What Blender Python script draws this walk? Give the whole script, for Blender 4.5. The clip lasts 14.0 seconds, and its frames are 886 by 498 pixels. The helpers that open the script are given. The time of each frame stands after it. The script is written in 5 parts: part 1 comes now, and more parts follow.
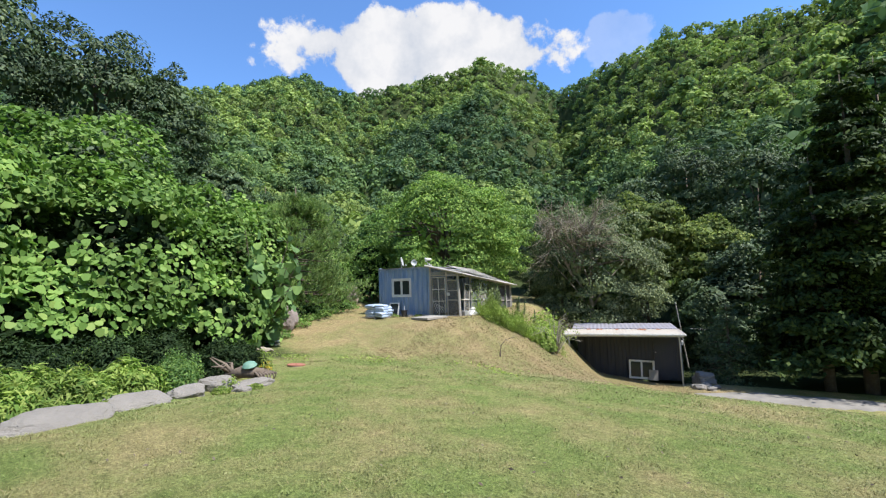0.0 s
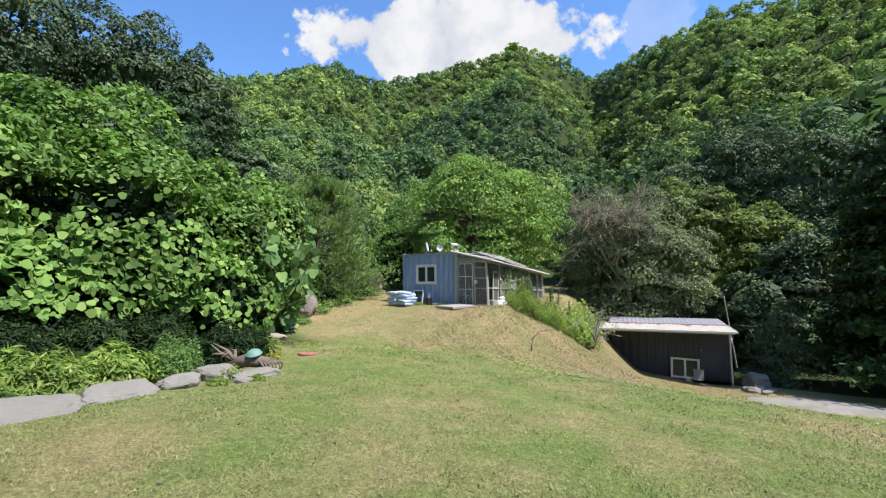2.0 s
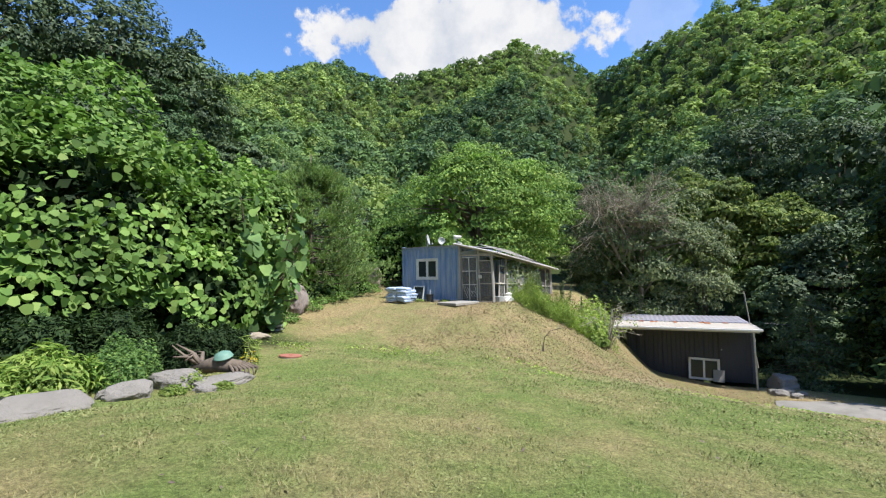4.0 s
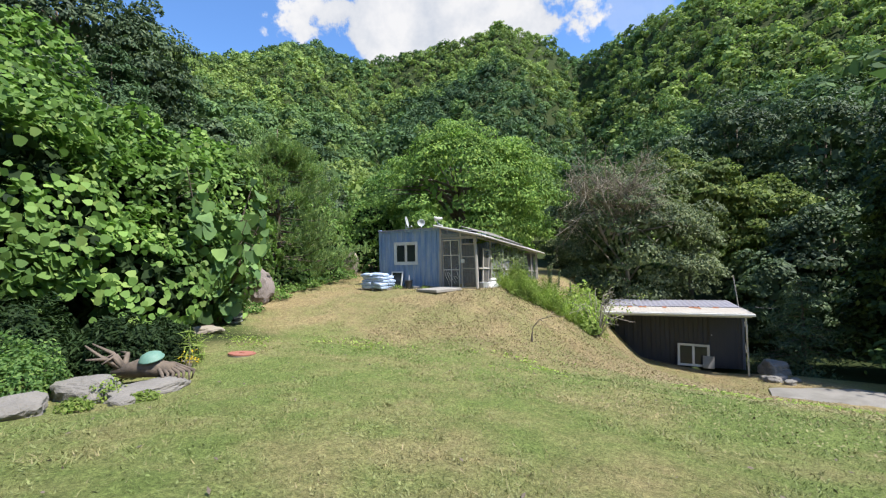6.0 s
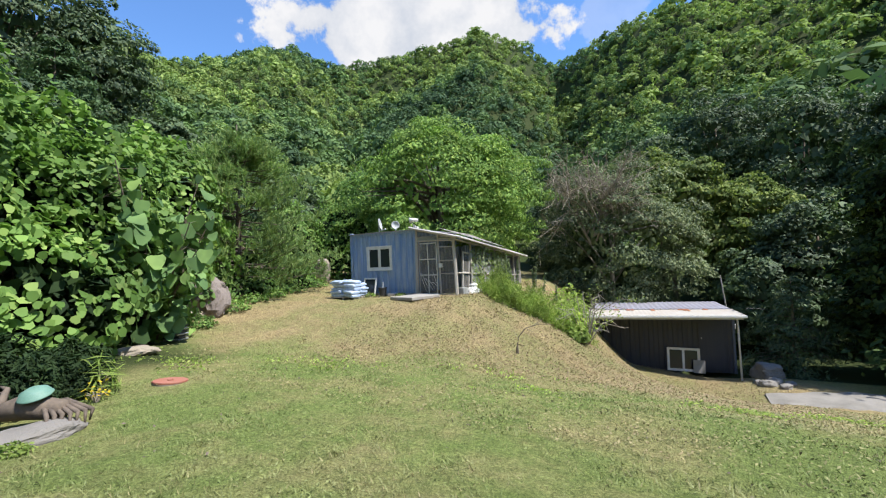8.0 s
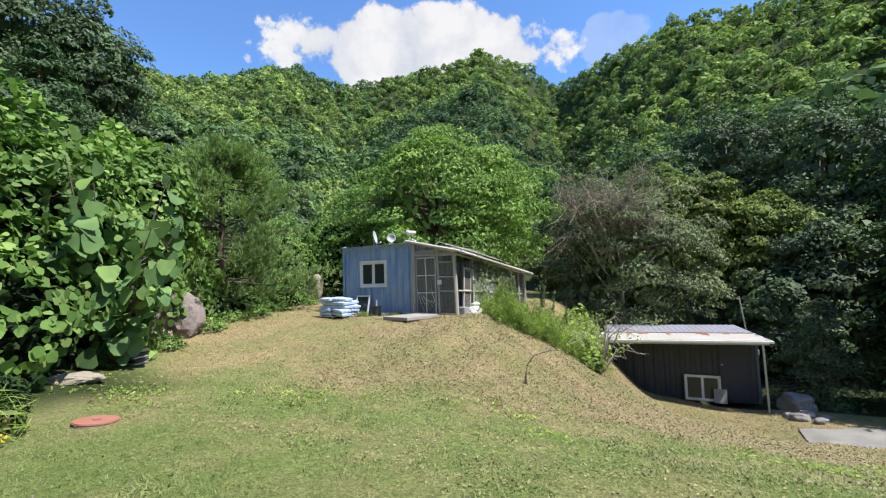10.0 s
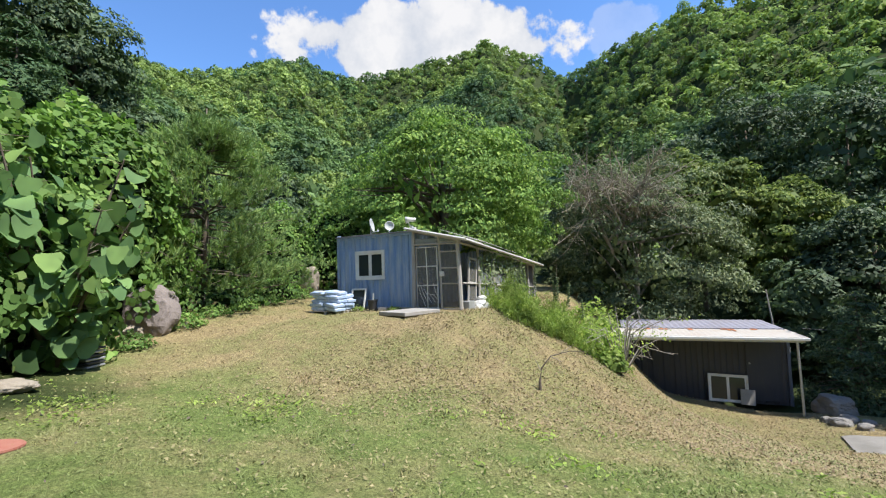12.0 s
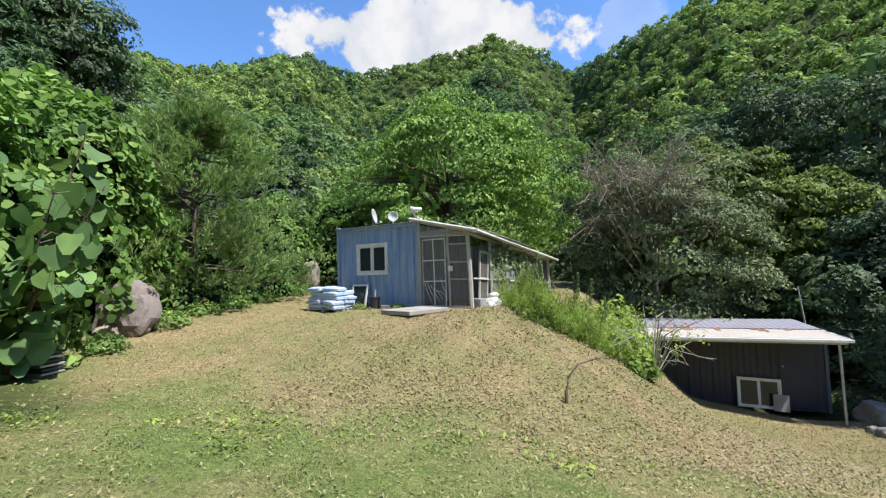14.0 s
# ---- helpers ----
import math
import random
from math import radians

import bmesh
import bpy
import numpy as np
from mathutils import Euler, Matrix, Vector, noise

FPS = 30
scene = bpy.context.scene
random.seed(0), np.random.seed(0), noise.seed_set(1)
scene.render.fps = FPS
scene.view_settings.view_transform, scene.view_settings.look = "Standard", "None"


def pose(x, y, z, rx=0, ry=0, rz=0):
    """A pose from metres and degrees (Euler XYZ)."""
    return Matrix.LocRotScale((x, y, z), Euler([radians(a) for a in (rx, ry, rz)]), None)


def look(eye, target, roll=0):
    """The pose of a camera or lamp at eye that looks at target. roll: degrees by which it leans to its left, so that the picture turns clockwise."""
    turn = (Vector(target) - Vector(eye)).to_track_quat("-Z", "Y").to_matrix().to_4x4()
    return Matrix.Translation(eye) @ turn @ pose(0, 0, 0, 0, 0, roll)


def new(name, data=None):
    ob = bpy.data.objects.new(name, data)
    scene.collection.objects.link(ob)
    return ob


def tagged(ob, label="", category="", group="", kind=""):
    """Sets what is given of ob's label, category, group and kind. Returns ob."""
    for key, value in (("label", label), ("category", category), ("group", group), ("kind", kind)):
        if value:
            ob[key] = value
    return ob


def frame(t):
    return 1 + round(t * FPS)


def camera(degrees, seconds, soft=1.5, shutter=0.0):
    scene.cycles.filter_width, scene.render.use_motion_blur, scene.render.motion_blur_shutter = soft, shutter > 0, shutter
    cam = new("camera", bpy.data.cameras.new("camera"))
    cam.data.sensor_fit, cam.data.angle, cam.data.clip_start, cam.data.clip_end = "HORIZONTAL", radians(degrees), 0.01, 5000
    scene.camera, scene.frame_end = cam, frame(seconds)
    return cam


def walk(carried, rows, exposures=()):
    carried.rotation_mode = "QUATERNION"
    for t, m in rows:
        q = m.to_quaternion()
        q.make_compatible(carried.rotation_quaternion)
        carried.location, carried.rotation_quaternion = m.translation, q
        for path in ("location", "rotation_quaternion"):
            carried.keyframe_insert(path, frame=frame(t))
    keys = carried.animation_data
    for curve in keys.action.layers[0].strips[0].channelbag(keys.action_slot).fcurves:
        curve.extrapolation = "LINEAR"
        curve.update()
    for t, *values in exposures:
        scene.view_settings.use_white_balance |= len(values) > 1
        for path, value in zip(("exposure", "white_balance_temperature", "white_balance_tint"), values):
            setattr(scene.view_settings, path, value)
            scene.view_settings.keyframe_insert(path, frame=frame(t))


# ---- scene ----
cam = camera(90.5, 14.0, soft=1.2)
PATH = [
    (0, (1.205, 0.568, 2.148), (0.228, 2.307, 2.302), -2.0),
    (0.5, (1.061, 0.929, 2.138), (0.027, 2.633, 2.311), -1.5),
    (1, (0.854, 1.232, 2.081), (-0.193, 2.928, 2.253), -1.0),
    (1.5, (0.651, 1.535, 2.059), (-0.399, 3.233, 2.183), -1.0),
    (2, (0.502, 1.886, 1.996), (-0.588, 3.559, 2.107), -0.9),
    (4.5, (-0.578, 3.499, 1.766), (-1.678, 5.165, 1.868), -1.1),
    (5, (-0.794, 3.801, 1.761), (-1.845, 5.501, 1.826), -1.5),
    (5.5, (-0.922, 4.202, 1.741), (-1.988, 5.893, 1.793), -1.4),
    (6, (-1.053, 4.508, 1.711), (-2.088, 6.219, 1.752), -1.4),
    (6.5, (-1.239, 4.843, 1.709), (-2.221, 6.586, 1.721), -2.1),
    (7, (-1.343, 5.163, 1.681), (-2.334, 6.9, 1.715), -2.1),
    (7.5, (-1.447, 5.511, 1.667), (-2.464, 7.233, 1.706), -1.9),
    (8, (-1.611, 5.816, 1.648), (-2.571, 7.569, 1.712), -2.4),
    (10.5, (-2.366, 7.461, 1.566), (-3.334, 9.203, 1.727), -1.7),
    (11, (-2.481, 7.796, 1.554), (-3.496, 9.513, 1.712), -1.3),
    (11.5, (-2.666, 8.131, 1.52), (-3.661, 9.858, 1.684), -1.7),
    (12, (-2.855, 8.469, 1.487), (-3.843, 10.203, 1.61), -1.9),
    (12.5, (-2.989, 8.815, 1.477), (-3.997, 10.538, 1.599), -1.6),
    (13, (-3.167, 9.063, 1.44), (-4.202, 10.77, 1.554), -1.6),
    (13.5, (-3.408, 9.306, 1.452), (-4.419, 11.03, 1.537), -1.9),
    (14, (-3.552, 9.546, 1.443), (-4.566, 11.267, 1.551), -1.8),
]
walk(cam, [(t, look(eye, target, roll)) for t, eye, target, roll in PATH])

# ---- world, sun, exposure ----
SUN_AZ, SUN_EL = 86.0, 60.0
scene.view_settings.exposure = 0.85
world = bpy.data.worlds.new("world")
scene.world = world
world.use_nodes = True
wt = world.node_tree
wt.nodes.clear()
w_out = wt.nodes.new("ShaderNodeOutputWorld")
w_bg = wt.nodes.new("ShaderNodeBackground")
w_sky = wt.nodes.new("ShaderNodeTexSky")
w_sky.sky_type = "NISHITA"
w_sky.sun_disc = False
w_sky.sun_elevation, w_sky.sun_rotation = radians(SUN_EL), radians(SUN_AZ)
w_sky.air_density, w_sky.dust_density, w_sky.ozone_density = 1.0, 0.0, 5.0
w_bg.inputs["Strength"].default_value = 0.125


def cloud(colour, az, el, wide, high, puff, seed, dense=1.0):
    """A heap of cumulus in the sky at a bearing and elevation, with its extent in degrees."""
    a, e = radians(az), radians(el)
    ahead = Vector((math.sin(a) * math.cos(e), math.cos(a) * math.cos(e), math.sin(e)))
    right = Vector((math.cos(a), -math.sin(a), 0))
    tc = wt.nodes.new("ShaderNodeTexCoord")

    def along(axis, size):
        d = wt.nodes.new("ShaderNodeVectorMath")
        d.operation = "DOT_PRODUCT"
        wt.links.new(tc.outputs["Generated"], d.inputs[0])
        d.inputs[1].default_value = tuple(axis / math.sin(radians(size)))
        return d.outputs["Value"]

    def calc(how, p, q):
        m = wt.nodes.new("ShaderNodeMath")
        m.operation = how
        for i, v in enumerate((p, q)):
            if isinstance(v, (int, float)):
                m.inputs[i].default_value = v
            else:
                wt.links.new(v, m.inputs[i])
        return m.outputs[0]

    up = right.cross(ahead)
    x, y, front = along(right, wide), along(up, high), along(ahead, 90)
    reach = calc("ADD", calc("POWER", calc("ABSOLUTE", x, 0), 2.0), calc("POWER", calc("ABSOLUTE", y, 0), 2.0))
    n = wt.nodes.new("ShaderNodeTexNoise")
    n.inputs["Scale"].default_value, n.inputs["Detail"].default_value, n.inputs["Roughness"].default_value = 9.0 + seed, 9.0, 0.6
    wt.links.new(tc.outputs["Generated"], n.inputs["Vector"])
    cover = calc("ADD", calc("SUBTRACT", 1.0, reach), calc("MULTIPLY", calc("SUBTRACT", n.outputs[0], 0.5), puff))
    mr = wt.nodes.new("ShaderNodeMapRange")
    mr.interpolation_type = "SMOOTHSTEP"
    mr.inputs["From Min"].default_value, mr.inputs["From Max"].default_value = 0.0, 0.3
    wt.links.new(cover, mr.inputs["Value"])
    ok = calc("MULTIPLY", calc("MULTIPLY", mr.outputs[0], dense), calc("GREATER_THAN", front, 0.3))
    body = wt.nodes.new("ShaderNodeValToRGB")
    body.color_ramp.elements[0].position, body.color_ramp.elements[0].color = 0.35, (2.9, 3.1, 3.5, 1)
    body.color_ramp.elements[1].position, body.color_ramp.elements[1].color = 0.6, (4.1, 4.1, 4.2, 1)
    wt.links.new(n.outputs[0], body.inputs[0])
    mx = wt.nodes.new("ShaderNodeMix")
    mx.data_type = "RGBA"
    wt.links.new(ok, mx.inputs[0])
    wt.links.new(colour, mx.inputs[6])
    wt.links.new(body.outputs[0], mx.inputs[7])
    return mx.outputs[2]


w_tint = wt.nodes.new("ShaderNodeMix")
w_tint.data_type, w_tint.blend_type = "RGBA", "MULTIPLY"
w_tint.inputs[0].default_value, w_tint.inputs[7].default_value = 1.0, (0.82, 1.0, 1.18, 1)
wt.links.new(w_sky.outputs[0], w_tint.inputs[6])
w_col = cloud(w_tint.outputs[2], -31, 28.5, 17.5, 5.2, 3.4, 0)
w_col = cloud(w_col, -6.0, 27.4, 3.6, 3.0, 2.8, 3, 0.25)
w_col = cloud(w_col, 70, 40, 30, 9, 2.4, 5)
w_col = cloud(w_col, 170, 35, 40, 10, 2.4, 7)
wt.links.new(w_col, w_bg.inputs["Color"])
wt.links.new(w_bg.outputs[0], w_out.inputs["Surface"])

sun = new("sun", bpy.data.lights.new("sun", "SUN"))
sun.data.energy, sun.data.angle, sun.data.color = 5.0, radians(0.6), (1.0, 0.97, 0.93)
sun_way = Vector((math.sin(radians(SUN_AZ)) * math.cos(radians(SUN_EL)), math.cos(radians(SUN_AZ)) * math.cos(radians(SUN_EL)), math.sin(radians(SUN_EL))))
sun.matrix_world = look(sun_way * 100, (0, 0, 0))


# ---- materials ----
def nodes_of(name):
    m = bpy.data.materials.new(name)
    m.use_nodes = True
    t = m.node_tree
    t.nodes.clear()
    out = t.nodes.new("ShaderNodeOutputMaterial")
    p = t.nodes.new("ShaderNodeBsdfPrincipled")
    t.links.new(p.outputs[0], out.inputs["Surface"])
    return m, t, p, out


def noise_node(t, scale, detail=4.0, rough=0.6, world_space=True):
    n = t.nodes.new("ShaderNodeTexNoise")
    n.inputs["Scale"].default_value, n.inputs["Detail"].default_value, n.inputs["Roughness"].default_value = scale, detail, rough
    if world_space:
        g = t.nodes.new("ShaderNodeNewGeometry")
        t.links.new(g.outputs["Position"], n.inputs["Vector"])
    else:
        c = t.nodes.new("ShaderNodeTexCoord")
        t.links.new(c.outputs["Object"], n.inputs["Vector"])
    return n


def ramp(t, fac, stops):
    r = t.nodes.new("ShaderNodeValToRGB")
    while len(r.color_ramp.elements) < len(stops):
        r.color_ramp.elements.new(0.5)
    for e, (pos, c) in zip(r.color_ramp.elements, stops):
        e.position, e.color = pos, (*c, 1)
    t.links.new(fac, r.inputs[0])
    return r.outputs[0]


def mix(t, fac, a, b, how="MIX"):
    m = t.nodes.new("ShaderNodeMix")
    m.data_type, m.blend_type = "RGBA", how
    for socket, value in ((m.inputs[0], fac), (m.inputs[6], a), (m.inputs[7], b)):
        if isinstance(value, (int, float)):
            socket.default_value = value
        elif isinstance(value, tuple):
            socket.default_value = (*value, 1)
        else:
            t.links.new(value, socket)
    return m.outputs[2]


def bumped(t, p, height, strength, distance=0.02):
    b = t.nodes.new("ShaderNodeBump")
    b.inputs["Strength"].default_value, b.inputs["Distance"].default_value = strength, distance
    t.links.new(height, b.inputs["Height"])
    t.links.new(b.outputs[0], p.inputs["Normal"])


def surface(name, base, wear, scale=3.0, rough=0.7, metal=0.0, bump=0.3, fine=40.0, amount=0.6, streaks=False):
    """A plain material with stains at a large and a small scale."""
    m, t, p, out = nodes_of(name)
    big = noise_node(t, scale, 6.0, 0.65, False)
    if streaks:
        mp = t.nodes.new("ShaderNodeMapping")
        mp.inputs["Scale"].default_value = (6.0, 6.0, 0.5)
        c = t.nodes.new("ShaderNodeTexCoord")
        t.links.new(c.outputs["Object"], mp.inputs["Vector"])
        t.links.new(mp.outputs[0], big.inputs["Vector"])
    small = noise_node(t, fine, 5.0, 0.7, False)
    k = ramp(t, big.outputs[0], [(0.38, (0, 0, 0)), (0.68, (amount, amount, amount))])
    col = mix(t, k, base, wear)
    col = mix(t, 0.35, col, ramp(t, small.outputs[0], [(0.3, (0.35, 0.35, 0.35)), (0.7, (0.65, 0.65, 0.65))]), "OVERLAY")
    t.links.new(col, p.inputs["Base Color"])
    p.inputs["Roughness"].default_value, p.inputs["Metallic"].default_value = rough, metal
    bumped(t, p, small.outputs[0], bump, 0.01)
    return m


def leafy(name, dark, light, patch=0.35, through_light=0.35, rough=0.5, gloss=0.3, tip=None):
    """Leaves: each takes its own shade, with drifts of colour from branch to branch."""
    rough, gloss = rough + 0.18, gloss * 0.4
    m, t, p, out = nodes_of(name)
    g = t.nodes.new("ShaderNodeNewGeometry")
    drift = noise_node(t, patch, 3.0, 0.6)
    own = ramp(t, g.outputs["Random Per Island"], [(0.0, dark), (0.75, light), (1.0, tip or light)])
    shade = ramp(t, drift.outputs[0], [(0.3, (0.5, 0.5, 0.5)), (0.7, (1.25, 1.2, 1.0))])
    col = mix(t, 1.0, own, shade, "MULTIPLY")
    t.links.new(col, p.inputs["Base Color"])
    p.inputs["Roughness"].default_value = rough
    p.inputs["Specular IOR Level"].default_value = gloss
    tr = t.nodes.new("ShaderNodeBsdfTranslucent")
    t.links.new(mix(t, 1.0, col, (1.2, 1.35, 0.9), "MULTIPLY"), tr.inputs["Color"])
    mx = t.nodes.new("ShaderNodeMixShader")
    mx.inputs[0].default_value = through_light
    t.links.new(p.outputs[0], mx.inputs[1])
    t.links.new(tr.outputs[0], mx.inputs[2])
    t.links.new(mx.outputs[0], out.inputs["Surface"])
    return m


def lawn_colour(t):
    """Mown lawn: green, yellowed and bare drifts, shared by the soil sheet and the blades."""
    a = noise_node(t, 0.45, 5.0, 0.65)
    b = noise_node(t, 2.2, 5.0, 0.7)
    green = mix(t, b.outputs[0], (0.098, 0.142, 0.039), (0.19, 0.225, 0.079))
    straw = mix(t, b.outputs[0], (0.205, 0.16, 0.085), (0.345, 0.28, 0.155))
    k = ramp(t, a.outputs[0], [(0.42, (0, 0, 0)), (0.65, (0.78, 0.78, 0.78))])
    return k, green, straw


def ground_material():
    m, t, p, out = nodes_of("lawn_soil")
    k, green, straw = lawn_colour(t)
    # the cut bank before the hut is drier
    sx = t.nodes.new("ShaderNodeVertexColor")
    sx.layer_name = "dry"
    dry = t.nodes.new("ShaderNodeSeparateColor")
    t.links.new(sx.outputs[0], dry.inputs[0])
    top = t.nodes.new("ShaderNodeMath")
    top.operation, top.use_clamp = "ADD", True
    t.links.new(k, top.inputs[0])
    t.links.new(dry.outputs[0], top.inputs[1])
    col = mix(t, top.outputs[0], green, straw)
    speck = noise_node(t, 26.0, 6.0, 0.8)
    col = mix(t, 0.85, col, ramp(t, speck.outputs[0], [(0.35, (0.2, 0.2, 0.19)), (0.66, (0.8, 0.8, 0.75))]), "OVERLAY")
    tuft = noise_node(t, 7.0, 6.0, 0.75)
    col = mix(t, 0.5, col, ramp(t, tuft.outputs[0], [(0.38, (0.3, 0.32, 0.28)), (0.62, (0.66, 0.66, 0.62))]), "OVERLAY")
    clod = t.nodes.new("ShaderNodeMath")
    clod.operation = "MULTIPLY"
    t.links.new(dry.outputs[0], clod.inputs[0])
    t.links.new(ramp(t, tuft.outputs[0], [(0.42, (1, 1, 1)), (0.6, (0.15, 0.15, 0.15))]), clod.inputs[1])
    col = mix(t, clod.outputs[0], col, (0.22, 0.155, 0.09))
    # near-black floor colour paints the shade below trees, vines and shed canopy
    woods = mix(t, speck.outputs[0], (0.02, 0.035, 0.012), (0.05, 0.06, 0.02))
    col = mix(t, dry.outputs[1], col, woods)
    t.links.new(col, p.inputs["Base Color"])
    p.inputs["Roughness"].default_value = 0.95
    p.inputs["Specular IOR Level"].default_value = 0.1
    bumped(t, p, speck.outputs[0], 0.9, 0.05)
    return m


def blade_material(name, straw_bias):
    m, t, p, out = nodes_of(name)
    k, green, straw = lawn_colour(t)
    g = t.nodes.new("ShaderNodeNewGeometry")
    top = t.nodes.new("ShaderNodeMath")
    top.operation, top.use_clamp = "MULTIPLY_ADD", True
    t.links.new(k, top.inputs[0])
    top.inputs[1].default_value, top.inputs[2].default_value = 0.8, straw_bias
    col = mix(t, top.outputs[0], green, straw)
    col = mix(t, 0.45, col, ramp(t, g.outputs["Random Per Island"], [(0.0, (0.36, 0.37, 0.33)), (1.0, (0.72, 0.72, 0.62))]), "OVERLAY")
    t.links.new(col, p.inputs["Base Color"])
    p.inputs["Roughness"].default_value = 0.6
    p.inputs["Specular IOR Level"].default_value = 0.25
    return m


def glass_material():
    m, t, p, out = nodes_of("window_glass")
    p.inputs["Base Color"].default_value = (0.02, 0.025, 0.03, 1)
    p.inputs["Roughness"].default_value = 0.08
    p.inputs["Specular IOR Level"].default_value = 0.6
    return m


def net_material(name, colour, cover):
    """Fly mesh or film: partly see-through."""
    m, t, p, out = nodes_of(name)
    n = noise_node(t, 5.0, 5.0, 0.7, False)
    t.links.new(mix(t, n.outputs[0], colour, tuple(c * 0.55 for c in colour)), p.inputs["Base Color"])
    p.inputs["Roughness"].default_value = 0.45
    tr = t.nodes.new("ShaderNodeBsdfTransparent")
    mx = t.nodes.new("ShaderNodeMixShader")
    k = t.nodes.new("ShaderNodeMapRange")
    k.inputs["To Min"].default_value, k.inputs["To Max"].default_value = cover - 0.2, cover + 0.2
    t.links.new(n.outputs[0], k.inputs["Value"])
    t.links.new(k.outputs[0], mx.inputs[0])
    t.links.new(tr.outputs[0], mx.inputs[1])
    t.links.new(p.outputs[0], mx.inputs[2])
    t.links.new(mx.outputs[0], out.inputs["Surface"])
    return m


def rock_material(name, a, b, moss=(0.09, 0.1, 0.05)):
    m, t, p, out = nodes_of(name)
    big, small = noise_node(t, 2.3, 8.0, 0.7), noise_node(t, 18.0, 8.0, 0.75)
    col = mix(t, big.outputs[0], a, b)
    col = mix(t, ramp(t, small.outputs[0], [(0.55, (0, 0, 0)), (0.75, (0.5, 0.5, 0.5))]), col, moss)
    t.links.new(col, p.inputs["Base Color"])
    p.inputs["Roughness"].default_value = 0.9
    bumped(t, p, small.outputs[0], 0.7, 0.05)
    return m


GROUND = ground_material()
BLADE, BLADE_DRY = blade_material("grass_blade", 0.0), blade_material("cut_grass", 0.48)
KUDZU = leafy("vine_leaf", (0.09, 0.18, 0.045), (0.185, 0.315, 0.09), 0.5, 0.3, 0.45, 0.35, (0.27, 0.385, 0.125))
BROAD = leafy("broadleaf", (0.085, 0.17, 0.065), (0.185, 0.31, 0.115), 0.3, 0.5, 0.5, 0.3, (0.26, 0.38, 0.12))
CROWN_LEAF = leafy("crown_leaf", (0.085, 0.18, 0.05), (0.225, 0.36, 0.10), 0.3, 0.25, 0.5, 0.3, (0.34, 0.47, 0.12))
YELLOW_LEAF = leafy("yellow_green_leaf", (0.08, 0.13, 0.05), (0.19, 0.25, 0.09), 0.3, 0.3, 0.5, 0.3, (0.28, 0.33, 0.11))
FAR_LEAF = leafy("far_leaf", (0.095, 0.165, 0.075), (0.145, 0.235, 0.10), 0.055, 0.2, 0.6, 0.2, (0.18, 0.27, 0.11))
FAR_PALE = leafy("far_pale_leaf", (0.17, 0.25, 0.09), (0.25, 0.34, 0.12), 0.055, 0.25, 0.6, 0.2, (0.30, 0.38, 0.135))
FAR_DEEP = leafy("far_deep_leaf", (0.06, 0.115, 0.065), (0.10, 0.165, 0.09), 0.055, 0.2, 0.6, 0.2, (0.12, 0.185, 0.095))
DARK_LEAF = leafy("dark_leaf", (0.04, 0.075, 0.042), (0.10, 0.155, 0.085), 0.25, 0.2, 0.45, 0.6, (0.15, 0.20, 0.095))
GREY_LEAF = leafy("grey_leaf", (0.08, 0.12, 0.07), (0.195, 0.245, 0.145), 0.3, 0.25, 0.45, 0.6, (0.28, 0.32, 0.18))
PINE_LEAF = leafy("pine_needle", (0.12, 0.21, 0.085), (0.25, 0.37, 0.145), 0.5, 0.3, 0.5, 0.3, (0.34, 0.42, 0.165))
CYPRESS_LEAF = leafy("cypress_leaf", (0.02, 0.042, 0.016), (0.055, 0.095, 0.03), 0.6, 0.2, 0.5, 0.3, (0.10, 0.14, 0.04))
# dark colour of the yews; also paints shade inside and under the vines
YEW_SHADE_LEAF = leafy("yew_shade_leaf", (0.014, 0.032, 0.014), (0.034, 0.062, 0.024), 0.8, 0.2, 0.5, 0.3)
LIME_LEAF = leafy("lime_leaf", (0.10, 0.19, 0.045), (0.22, 0.31, 0.085), 0.9, 0.33, 0.5, 0.3, (0.31, 0.38, 0.13))
BIG_LEAF = leafy("paulownia_leaf", (0.09, 0.175, 0.08), (0.17, 0.29, 0.12), 0.9, 0.28, 0.5, 0.35, (0.24, 0.37, 0.12))
WEED_LEAF = leafy("weed_leaf", (0.17, 0.27, 0.065), (0.32, 0.42, 0.12), 0.8, 0.45, 0.5, 0.3, (0.43, 0.49, 0.19))
BARK = surface("bark", (0.10, 0.075, 0.055), (0.20, 0.17, 0.13), 4.0, 0.95, 0.0, 0.9, 30.0)
GREY_BARK = surface("grey_bark", (0.24, 0.21, 0.17), (0.36, 0.33, 0.28), 4.0, 0.95, 0.0, 0.9, 30.0)
ROCK = rock_material("rock", (0.15, 0.138, 0.122), (0.255, 0.235, 0.21))
RED_ROCK = rock_material("red_rock", (0.165, 0.135, 0.12), (0.26, 0.22, 0.20))
TAN_ROCK = rock_material("tan_rock", (0.25, 0.21, 0.16), (0.34, 0.295, 0.23))
BLUE = surface("blue_paint", (0.16, 0.26, 0.44), (0.37, 0.42, 0.48), 1.6, 0.45, 0.0, 0.15, 30.0, 0.9, True)
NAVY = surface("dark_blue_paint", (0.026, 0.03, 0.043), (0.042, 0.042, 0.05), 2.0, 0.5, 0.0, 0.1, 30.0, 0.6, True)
WHITE = surface("white_frame", (0.66, 0.65, 0.62), (0.46, 0.44, 0.39), 3.0, 0.45, 0.0, 0.05, 30.0, 0.5)
OLD_WOOD = surface("weathered_timber", (0.40, 0.375, 0.34), (0.25, 0.22, 0.19), 5.0, 0.85, 0.0, 0.5, 40.0, 0.7, True)
